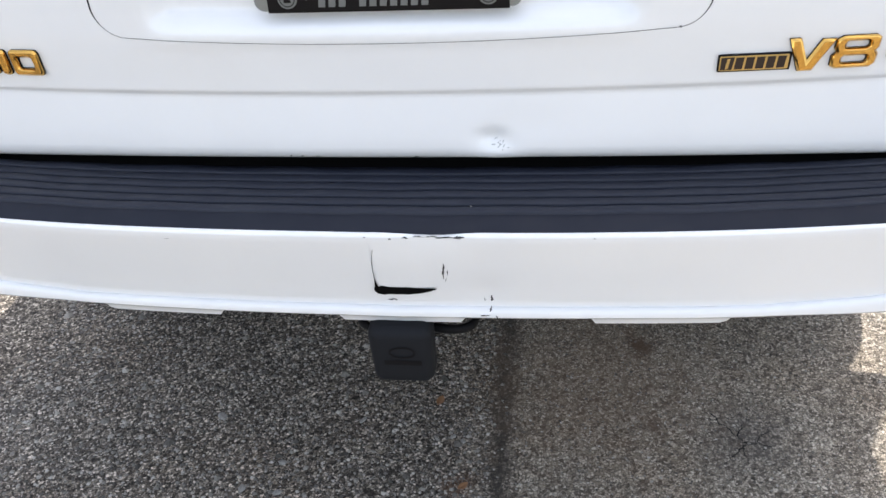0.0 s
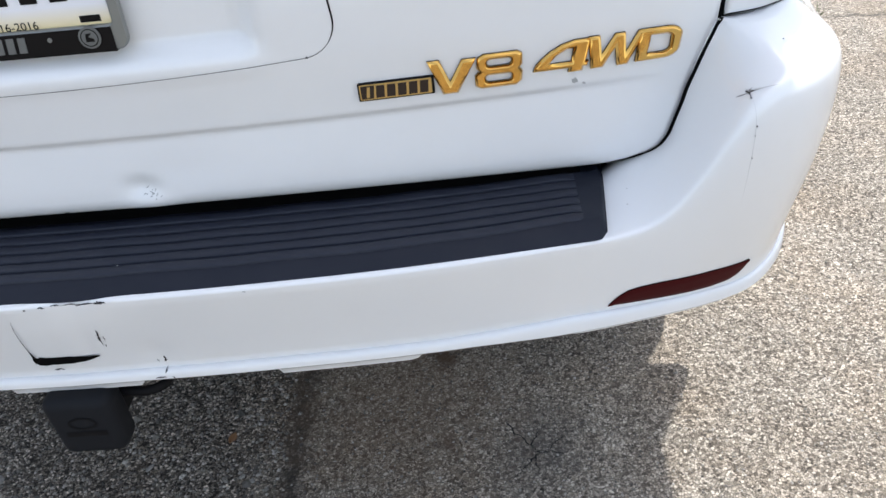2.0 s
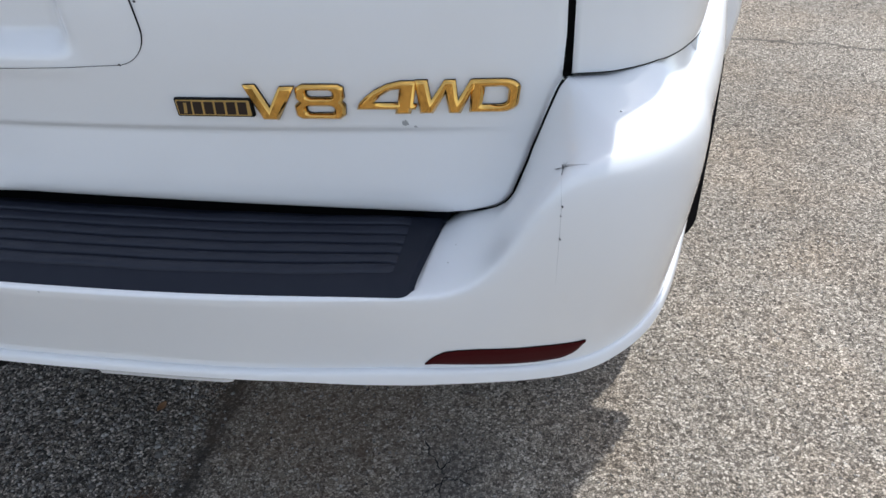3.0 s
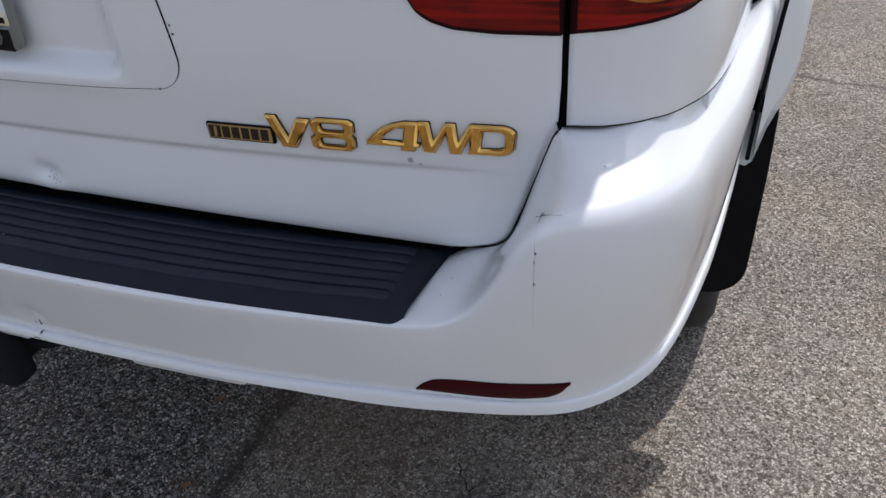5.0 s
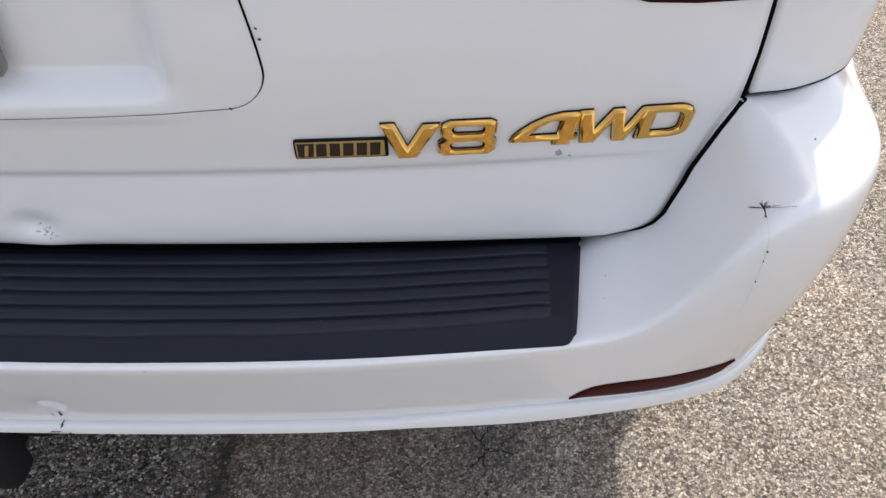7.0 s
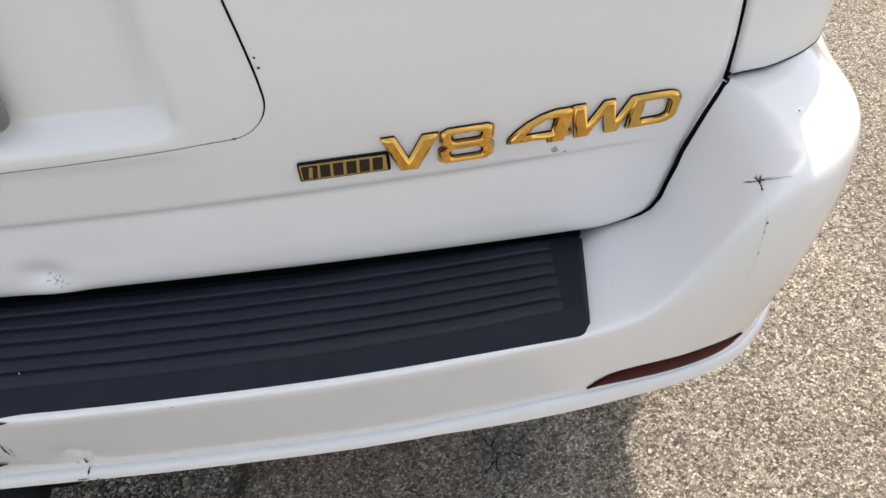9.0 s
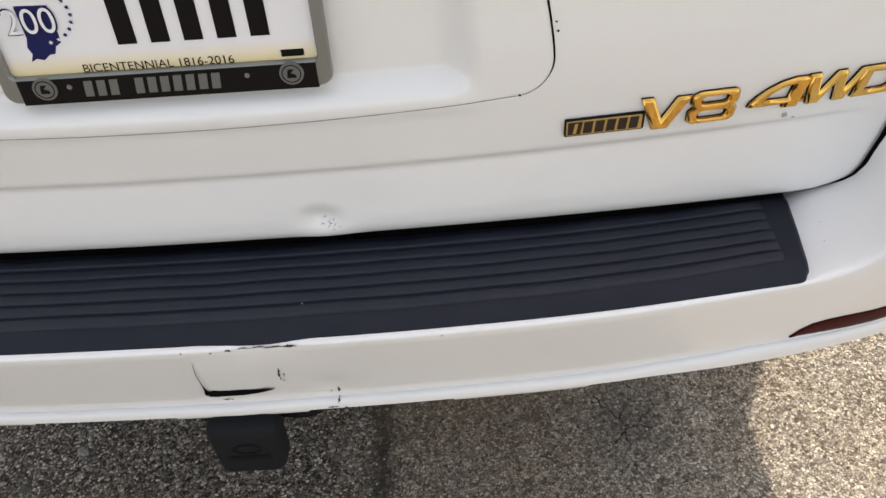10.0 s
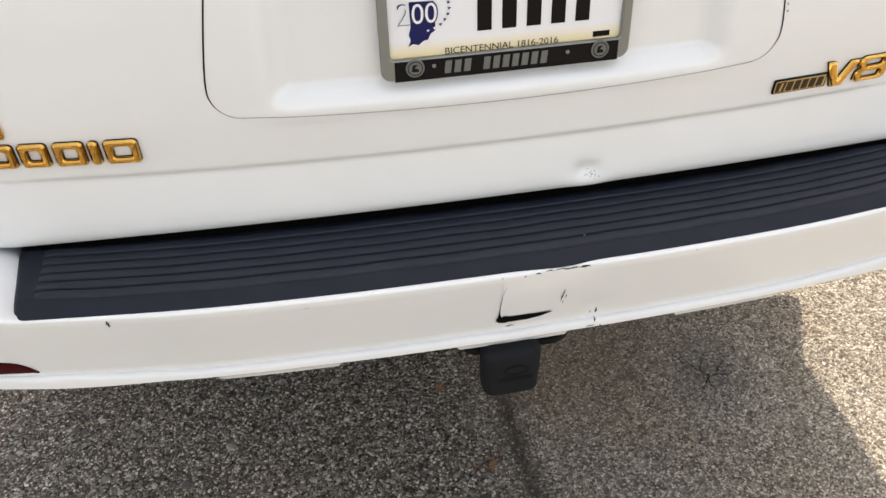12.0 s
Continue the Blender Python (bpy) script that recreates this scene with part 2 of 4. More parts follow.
def box_bm(x0, x1, y0, y1, z0, z1, bevel=0.0, segments=2):
    bm = bmesh.new()
    bmesh.ops.create_cube(bm, size=1.0)
    for v in bm.verts:
        v.co = Vector((x0 + (v.co.x + 0.5) * (x1 - x0), y0 + (v.co.y + 0.5) * (y1 - y0), z0 + (v.co.z + 0.5) * (z1 - z0)))
    if bevel:
        bmesh.ops.bevel(bm, geom=bm.edges[:], offset=bevel, segments=segments, affect="EDGES", profile=0.5)
    return bm


def smooth01(t):
    t = min(1.0, max(0.0, t))
    return t * t * (3 - 2 * t)


def spline(knots, n):
    """A Catmull-Rom line through the knots, n points to a span."""
    k = [Vector(p) for p in knots]
    k = [k[0] * 2 - k[1], *k, k[-1] * 2 - k[-2]]
    out = []
    for a, b, c, d in zip(k, k[1:], k[2:], k[3:]):
        for i in range(n):
            t = i / n
            out.append(0.5 * ((2 * b) + (c - a) * t + (2 * a - 5 * b + 4 * c - d) * t * t + (3 * b - a - 3 * c + d) * t ** 3))
    out.append(k[-2].copy())
    return out


def lerp(x, xs, ys):
    return float(np.interp(x, xs, ys))


# ---- the vehicle's forms; its own axes: x across, y ahead, z up ----
suv = tagged(new("suv"), "white full-size suv with a dented tailgate and scuffed bumper", "car")
suv.location = (-0.010, 0, 0)

# plan of the bumper's outer face, from the middle to the wheel arch
HALF_PLAN = spline([(0, -0.013), (0.24, -0.008), (0.45, 0.005), (0.66, 0.034), (0.79, 0.061), (0.875, 0.106), (0.940, 0.205), (0.976, 0.37), (0.990, 0.54), (0.994, 0.69)], 9)
_dense = spline([tuple(p) for p in HALF_PLAN], 4)
_px, _py = [p.x for p in _dense], [p.y for p in _dense]


def plan_y(x):
    return lerp(abs(x), _px, _py)


def plan_normals(path):
    """Inward normals of the plan line."""
    out = []
    for i, p in enumerate(path):
        t = (path[min(i + 1, len(path) - 1)] - path[max(i - 1, 0)]).normalized()
        out.append(Vector((-t.y, t.x)))
    return out


def rise(x):
    """0 along the step, 1 at the bumper's raised corners."""
    return lerp(abs(x), (0.66, 0.69, 0.715, 0.735, 0.755, 0.772, 0.788, 0.802, 0.82), (0.0, 0.015, 0.06, 0.15, 0.33, 0.56, 0.80, 0.95, 1.0))


def lip_drop(x):
    """0 at the tabs along the bumper's lower lip, 1 between them."""
    a = abs(x)
    d = 0.0
    for lo, hi in ((-1, 0.088), (0.255, 0.435)):
        d = max(d, smooth01((a - lo + 0.006) / 0.012) * smooth01((hi + 0.006 - a) / 0.012))
    return 1 - d


def foot_rise(y):
    return 0.075 * smooth01((y - 0.16) / 0.50)


def dent_step(x, z):
    """The push at the middle of the bumper's upper edge and by the hitch flap."""
    return 0.0035 * math.exp(-((x - 0.060) / 0.035) ** 2 - ((z - 0.757) / 0.022) ** 2) + 0.004 * math.exp(-((x - 0.118) / 0.02) ** 2 - ((z - 0.655) / 0.02) ** 2)


def fine_plan():
    """The plan with closer points where the bumper changes along its length."""
    xs = [i * 0.009 for i in range(94)]
    right = [Vector((x, plan_y(x))) for x in xs] + [p for p in _dense if p.x > 0.845]
    return [Vector((-p.x, p.y)) for p in reversed(right[1:])] + right


def shelf_depth(p):
    """How far the shelf on top of the bumper reaches in."""
    return lerp(p.x if p.y < 0.2 else 0.9 + 0.25 * (p.y - 0.15), (0.79, 0.85, 0.90, 0.95, 1.02), (0.115, 0.086, 0.054, 0.042, 0.036))


def quarter_foot(y):
    """Height of the quarter panel's lower edge."""
    return lerp(y, (0.17, 0.18, 0.20, 0.25, 0.30, 0.40, 0.57, 0.72), (0.953, 0.956, 0.961, 0.959, 0.953, 0.943, 0.936, 0.933))


def shelf_height(x, y):
    """Height of the shelf along the tailgate's edge and the quarter panel."""
    a = abs(x)
    if a > 0.815:
        return quarter_foot(y) - 0.0006
    return lerp(a, (0.64, 0.6735, 0.689, 0.705, 0.7295, 0.7415, 0.7495, 0.7635, 0.7845, 0.7975, 0.805, 0.815), (0.763, 0.7675, 0.776, 0.7855, 0.7940, 0.8010, 0.8120, 0.8490, 0.9110, 0.9475, 0.9525, 0.9535))


def bumper():
    path = fine_plan()
    normals = plan_normals(path)
    rows = []
    for p, n in zip(path, normals):
        b, x = rise(p.x), p.x
        up = foot_rise(p.y)
        top = 0.757 + 0.167 * b + 0.011 * smooth01((p.y - 0.24) / 0.36) + 0.012 * smooth01((p.y - 0.48) / 0.16)
        low = 0.606 + up + 0.008 * smooth01((abs(x) - 0.58) / 0.20)
        e = lip_drop(x) * (0.35 + 0.65 * smooth01((0.64 - abs(x)) / 0.06))
        r = 0.0042 + b * (0.0128 + 0.018 * smooth01((p.y - 0.12) / 0.15)) * (1 - 0.45 * smooth01((p.y - 0.30) / 0.3))
        # the face leans in going down to a crease; a rolled bead stands out under it, with tabs along its lower lip
        a = abs(p.x)
        crease = lerp(a, (0.0, 0.30, 0.50, 0.66, 0.84), (0.0350, 0.0350, 0.0330, 0.0245, 0.0190))
        hc = lerp(a, (0.48, 0.62, 0.78), (0.0200, 0.0285, 0.0250))
        bead = crease - lerp(a, (0.48, 0.66, 0.84), (0.0088, 0.0080, 0.0052))
        sec = [(0.11, low + 0.03), (0.065, low - 0.007 + 0.017 * e), (bead + 0.022, low - 0.0085 + 0.0145 * e), (bead + 0.0125, low - 0.0100 + 0.0145 * e), (bead + 0.0105, low - 0.0020 + 0.0065 * e), (bead + 0.0030, low + 0.0050)]
        sec += [(bead + (crease - bead) * u, low + 0.0085 + (hc - 0.0085) * h) for u, h in ((0.0, 0.0), (0.0, 0.32), (0.06, 0.58), (0.18, 0.80), (0.38, 0.95), (0.62, 1.02), (0.84, 1.03), (1.0, 1.02), (0.995, 1.10))]
        face0, face1 = sec[-1][1], top - r
        swell = b * (0.029 * (1 - smooth01((p.y - 0.09) / 0.22)) + 0.003)
        set_in = 0.0028 * (1 - b)
        for f in (0.1, 0.2, 0.3, 0.4, 0.5, 0.6, 0.7, 0.8, 0.9):
            sec.append((set_in + (crease - set_in) * (1 - f) - swell * math.sin(min(1.0, f / 0.8) * math.pi / 2) ** 1.4, face0 + (face1 - face0) * f))
        out = swell * 0.86 - set_in
        for a in (0, 18, 36, 54, 72, 90):
            sec.append((r * (1 - math.cos(radians(a))) - out, face1 + r * math.sin(radians(a))))
        # the step's bed, or the shelf on the corners
        deep = shelf_depth(Vector((abs(p.x), p.y)))
        inner = shelf_height(p.x + n.x * deep, p.y + n.y * deep)
        for f in (0.1, 0.2, 0.3, 0.4, 0.5, 0.6, 0.7, 0.8, 0.9, 1.0):
            d = (r - out) + (deep - r + out) * f
            z = top + (inner - top) * (f if b > 0.02 else smooth01(f))
            sec.append((d, z))
        tuck = smooth01((abs(p.x + n.x * deep) - 0.795) / 0.012)
        sec.append((deep + 0.018, inner - 0.003 + 0.0026 * tuck))
        sec.append((deep + 0.05, inner - 0.02 + 0.0140 * tuck))
        rows.append([(x + n.x * d, p.y + n.y * d + (dent_step(x, z) if b < 0.5 else 0), z) for d, z in sec])
    # even out the shelf along the quarter panels
    wide = len(rows[0])
    for _ in range(16):
        old = [list(r) for r in rows]
        for i in range(1, len(rows) - 1):
            for k in range(wide - 12, wide):
                if abs(old[i][k][0]) > 0.83:
                    rows[i][k] = tuple((a + 2 * b + c) / 4 for a, b, c in zip(old[i - 1][k], old[i][k], old[i + 1][k]))
    bm = grid_bm(rows)
    # ease the raised corners; the edge along the body's joints stays as it is
    bm.verts.ensure_lookup_table()
    soft = [v for i, v in enumerate(bm.verts) if i % wide < wide - 4 and 0.665 < abs(v.co.x) and v.co.z > 0.70 and not v.is_boundary]
    shelf = [v for i, v in enumerate(bm.verts) if wide - 13 < i % wide < wide - 3 and abs(v.co.x) > 0.76 and not v.is_boundary]
    for _ in range(30):
        bmesh.ops.smooth_vert(bm, verts=shelf, factor=0.5, use_axis_x=True, use_axis_y=True, use_axis_z=True)
    for _ in range(14):
        bmesh.ops.smooth_vert(bm, verts=soft, factor=0.5, use_axis_x=True, use_axis_y=True, use_axis_z=True)
    return sharp(part("bumper", bm, PAINT, suv), 38)


bumper_ob = bumper()


# ---- step pad ----
def pad_end(y):
    return 0.658 + 0.10 * max(0.0, y - 0.03)


def step_pad():
    rows = []
    n_len = 150
    depth, ribs = 0.182, (0.029, 0.047, 0.065, 0.083, 0.101, 0.119)
    ds = [0.0, 0.002, 0.005]
    d = 0.009
    while d < depth:
        ds.append(d)
        d += 0.0013
    ds.append(depth)
    for i in range(n_len + 1):
        u = -1 + 2 * i / n_len
        u = math.copysign(1 - (1 - abs(u)) ** 1.6, u)
        row = []
        for d in ds:
            y0 = 0.0095 - 0.006 * u ** 6
            x = u * pad_end(plan_y(0.65 * u) + y0 + d)
            y = plan_y(x) * (1 - d / depth * 0.35) + y0 + d
            # rounded outer corners and the pushed-in middle of the edge
            q = max(0.0, abs(u) * 0.655 - 0.641) / 0.014
            if d < 0.014:
                y += 0.014 * (1 - math.sqrt(max(0.0, 1 - q * q))) * (1 - d / 0.014)
                y -= 0.0055 * math.exp(-((x - 0.055) / 0.026) ** 2) * (1 - d / 0.014) + 0.0012 * math.sin(x * 90) * math.exp(-((x - 0.05) / 0.06) ** 2)
            z = 0.7690 + 0.045 * d
            z -= 0.012 * (1 - min(1.0, d / 0.030)) ** 1.6 + 0.006 * smooth01((abs(u) - 0.992) / 0.008)
            z += 0.0006 * math.sin(x * 41 + 2) * math.sin(d * 60) - 0.007 * smooth01((d - 0.1335) / 0.005)
            row.append((x, y, z))
        rows.append(row)
    pad = part("step_pad", grid_bm(rows), RUBBER, suv, "black ribbed rubber step pad")
    # raised ribs in a slightly lighter, glossier rubber than the pad
    for c in ribs:
        rows = []
        for x in np.linspace(-0.635, 0.635, 120):
            end = smooth01((0.635 - abs(x)) / 0.005)
            row = []
            for off, up in ((-0.0070, -0.001), (-0.0067, 0.0018), (-0.0058, 0.0028), (-0.0030, 0.0030), (0.0030, 0.0030), (0.0058, 0.0028), (0.0067, 0.0018), (0.0070, -0.001)):
                d = c + off
                y = plan_y(x) * (1 - d / depth * 0.35) + 0.0095 + d
                row.append((x, y, 0.7690 + 0.045 * d - 0.012 * (1 - min(1.0, d / 0.030)) ** 1.6 + up * (0.2 + 0.8 * end) + 0.0006 * math.sin(x * 41 + 2) * math.sin(d * 60)))
            rows.append(row)
        part("rib", grid_bm(rows), RUBBER_RIB, pad)
    # a black strip painted as the shade behind the pad, under the tailgate
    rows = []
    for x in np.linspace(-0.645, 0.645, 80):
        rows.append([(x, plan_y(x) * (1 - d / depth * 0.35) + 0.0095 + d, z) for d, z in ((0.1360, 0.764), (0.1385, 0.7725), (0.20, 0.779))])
    part("joint_shade", grid_bm(rows), SHADOW_GAP, pad)
    return pad


step_pad()


# ---- tailgate ----
GATE_Z = (0.790, 0.7990, 0.8050, 0.8130, 0.828, 0.850, 0.872, 0.8835, 0.8875, 0.8935, 0.897, 0.908, 0.935, 0.970, 1.02, 1.10, 1.25, 1.45, 1.88)
GATE_Y = (0.134, 0.1172, 0.1124, 0.1102, 0.1108, 0.1134, 0.1160, 0.1174, 0.1170, 0.1136, 0.1129, 0.1120, 0.1088, 0.1044, 0.101, 0.101, 0.113, 0.145, 0.30)
EDGE_Z = (0.790, 0.797, 0.803, 0.811, 0.817, 0.826, 0.855, 0.915, 0.95, 1.0, 1.3, 1.9)
EDGE_X = (0.620, 0.668, 0.700, 0.729, 0.741, 0.749, 0.763, 0.784, 0.797, 0.800, 0.800, 0.73)


def gate_sag(x, z):
    """The tailgate's lower edge hangs lower towards its ends."""
    return 0.033 * x * x * (1 - smooth01((z - 0.785) / 0.09))


def gate_surface(x, z):
    """How far ahead the tailgate's skin lies."""
    z = z + gate_sag(x, z)
    zz = z - 0.002 * x * x * smooth01((z - 0.80) / 0.05)
    flat = smooth01((abs(x) - 0.69) / 0.07) * smooth01((zz - 0.866) / 0.006) * smooth01((0.914 - zz) / 0.006)
    y = lerp(zz, GATE_Z, GATE_Y) * (1 - flat) + lerp(zz, (0.866, 0.914), (0.1152, 0.1114)) * flat + 0.098 * x * x
    # the scoop round the number plate
    ex = smooth01((0.305 - abs(x)) / 0.034)
    ez = smooth01((z - 0.972 - 0.02 * x * x) / 0.026) * smooth01((1.27 - z) / 0.03)
    y += 0.026 * ex * ez
    # rolled edge below the scoop, the dent over the step
    y -= 0.0020 * math.exp(-((z - 0.963) / 0.010) ** 2) * smooth01((0.33 - abs(x)) / 0.05)
    y += 0.0075 * math.exp(-((x - 0.124 + 0.25 * (z - 0.83)) / 0.019) ** 2 - ((z - 0.828) / 0.012) ** 2)
    y -= 0.0030 * math.exp(-((x - 0.129) / 0.03) ** 2 - ((z - 0.803) / 0.008) ** 2)
    y += 0.0016 * math.exp(-((x - 0.17) / 0.05) ** 2 - ((z - 0.845) / 0.02) ** 2)
    return y


def tailgate():
    zs = [0.790, 0.7915, 0.793, 0.795, 0.797, 0.800]
    z = 0.804
    while z < 1.06:
        zs.append(z)
        z += 0.0014 if 0.878 < z < 0.898 else 0.0042
    while z < 1.34:
        zs.append(z)
        z += 0.014
    zs += [1.36, 1.42]
    n = 176
    rows = []
    for z in zs:
        w = lerp(z, EDGE_Z, EDGE_X)
        row = []
        for i in range(n + 1):
            u = -1 + 2 * i / n
            x = w * u
            e = smooth01((abs(u) - 0.994) / 0.006)
            low = z - gate_sag(x, z)
            row.append((x, gate_surface(x, low) + 0.0015 * e, low))
        # returns at both ends
        row.insert(0, (row[0][0] * 0.998, row[0][1] + 0.03, row[0][2]))
        row.append((row[-1][0] * 0.998, row[-1][1] + 0.03, row[-1][2]))
        rows.append(row)
    rows.insert(0, [(x, y + 0.02, z + 0.004) for x, y, z in rows[0]])
    return part("tailgate", grid_bm(rows), PAINT, suv)


gate_ob = tailgate()


def on_gate(x, z, proud):
    return (x, gate_surface(x, z) - proud, z)


def ribbon(points, width, surface, proud):
    """A thin flat strip that lies on a surface along a line of (x, z)."""
    rows = []
    for i, (x, z) in enumerate(points):
        a, b = points[max(i - 1, 0)], points[min(i + 1, len(points) - 1)]
        t = Vector((b[0] - a[0], b[1] - a[1]))
        t = t.normalized() if t.length > 0 else Vector((1, 0))
        w = width(i / max(1, len(points) - 1)) if callable(width) else width
        nx, nz = -t.y * w / 2, t.x * w / 2
        rows.append([surface(x + nx, z + nz, proud), surface(x - nx, z - nz, proud)])
    return grid_bm(rows)


# the joint of the panel that carries the number plate
def panel_joint():
    halves = []
    for w0 in (0.379, 0.372):
        r, foot_z = 0.040, 0.9675
        side = [(w0 - 0.20 * (z - 1.006) ** 2 / (z - 1.006 + 0.035), z) for z in np.linspace(1.33, foot_z + r, 30)]
        corner = [(w0 - r + r * math.cos(radians(a)), foot_z + r - r * math.sin(radians(a))) for a in range(6, 90, 6)]
        foot = [(x, 0.9585 + 0.009 * (x / (w0 - r)) ** 2) for x in np.linspace(w0 - r, 0, 30)]
        halves.append(side + corner + foot)
    return halves[0] + [(-x, z) for x, z in reversed(halves[1][:-1])]


part("panel_joint", ribbon(panel_joint(), lambda t: 0.0006 + 0.0015 * smooth01((abs(t - 0.5) - 0.24) / 0.08), on_gate, 0.0006), SHADOW_GAP, suv, "dark hairline joint of the plate panel")


# ---- inner body: a black sheet in place of the shade behind the gaps ----
part("gap_shade", grid_bm([[(x, 0.175 + 0.098 * x * x, z) for x in np.linspace(-0.85, 0.85, 30)] for z in np.linspace(0.74, 1.42, 12)]), SHADOW_GAP, suv)


def gap_seal(side):
    """The black rubber seen in the joint between the tailgate and the body."""
    rows = []
    for z in [*np.linspace(0.799, 0.86, 22), *np.linspace(0.87, 1.40, 26)]:
        w = lerp(z, EDGE_Z, EDGE_X)
        low = z - gate_sag(w, z)
        rows.append([(side * (w + d), gate_surface(w, low) + 0.0085 + (0.004 if d > 0.01 else 0.0), low - (0.004 if z < 0.83 else 0.0)) for d in (-0.012, 0.004, 0.012)])
    return part("gap_seal", grid_bm(rows), SHADOW_GAP, suv)


def corner_seal(side):
    """The narrow dark joint between the tailgate's lower corner and the bumper."""
    dg = bpy.context.evaluated_depsgraph_get()
    skins = [bumper_ob.evaluated_get(dg), gate_ob.evaluated_get(dg)]
    fall = Vector((0, 0.78, -0.62)).normalized()

    def lay(x, z, proud):
        p = Vector((side * x, gate_surface(x, z), z))
        near = None
        for skin in skins:
            hit, place, _, _ = skin.ray_cast(p - fall * 0.2, fall)
            if hit and (near is None or (place - p).dot(fall) < near):
                near = (place - p).dot(fall)
        return tuple(p + fall * ((near if near is not None and near < 0.008 else 0.0) - proud))

    rim = []
    for z in np.linspace(0.7985, 0.9600, 72):
        w = lerp(z, EDGE_Z, EDGE_X)
        rim.append(Vector((w, z - gate_sag(w, z))))
    rows = []
    for i, p in enumerate(rim):
        t = (rim[min(i + 1, len(rim) - 1)] - rim[max(i - 1, 0)]).normalized()
        n = Vector((t.y, -t.x))
        wide = 0.0006 + 0.0025 * smooth01((p.x - 0.700) / 0.05)
        wide += 0.0030 * smooth01((p.y - 0.940) / 0.014)
        rows.append([lay(p.x + n.x * d, p.y + n.y * d, up) for d, up in ((-0.0006 * smooth01((0.955 - p.y) / 0.02), 0.0003), (wide * 0.35, 0.0008), (wide * 0.7, 0.0008), (wide, 0.0003))])
    return part("gap_seal", grid_bm(rows), SHADOW_GAP, suv)


for side in (1, -1):
    gap_seal(side)
    corner_seal(side)


# ---- quarter panels, tail lamps ----
QUARTER = [Vector(p) for p in spline([(0.8065, 0.1735), (0.855, 0.183), (0.902, 0.212), (0.934, 0.285), (0.950, 0.40), (0.957, 0.55), (0.960, 0.72)], 7)]


def quarter_panel(side):
    n = plan_normals(QUARTER)
    rows = []
    for i, (p, q) in enumerate(zip(QUARTER, n)):
        lo = quarter_foot(p.y)
        row = [(p.x + q.x * 0.03, p.y + q.y * 0.03, lo - 0.002), (p.x + q.x * 0.003, p.y + q.y * 0.003, lo - 0.001), (p.x + q.x * 0.0009, p.y + q.y * 0.0009, lo + 0.0004)]
        for z in [*np.linspace(lo + 0.003, 1.45, 30), *np.linspace(1.48, 1.86, 12)]:
            lean = 0.02 * smooth01((z - 1.0) / 0.4) + 0.40 * max(0.0, z - 1.42) - 0.006 * math.sin(min(1.0, (z - lo) / 0.2) * math.pi)
            row.append((p.x + q.x * lean, p.y + q.y * lean, z))
        rows.append([(side * x, y, z) for x, y, z in row])
    rows.insert(0, [(x - side * 0.002, y + 0.03, z) for x, y, z in rows[0]])
    return part("quarter_panel", grid_bm(rows), PAINT, suv)


def quarter_seal(side):
    """The thin dark joint under the quarter panel."""
    rows = []
    for p, q in zip(QUARTER, plan_normals(QUARTER)):
        lo = quarter_foot(p.y)
        rows.append([(side * (p.x + q.x * d), p.y + q.y * d, lo + h) for d, h in ((0.0035, 0.0012), (0.0008, 0.0004), (0.0004, -0.0005), (0.003, -0.0016))])
    return part("gap_seal", grid_bm(rows), SHADOW_GAP, suv)


for side in (1, -1):
    quarter_panel(side)
    quarter_seal(side)


def lamp_low(x):
    """Height of a tail lamp's lower rim."""
    return lerp(abs(x), (0.618, 0.632, 0.6465, 0.6586, 0.6726, 0.695, 0.736, 0.80, 0.85, 0.88, 0.907, 0.926, 0.936, 0.944), (1.160, 1.121, 1.0925, 1.0728, 1.0639, 1.0572, 1.0542, 1.0545, 1.0605, 1.0655, 1.0712, 1.080, 1.098, 1.14))


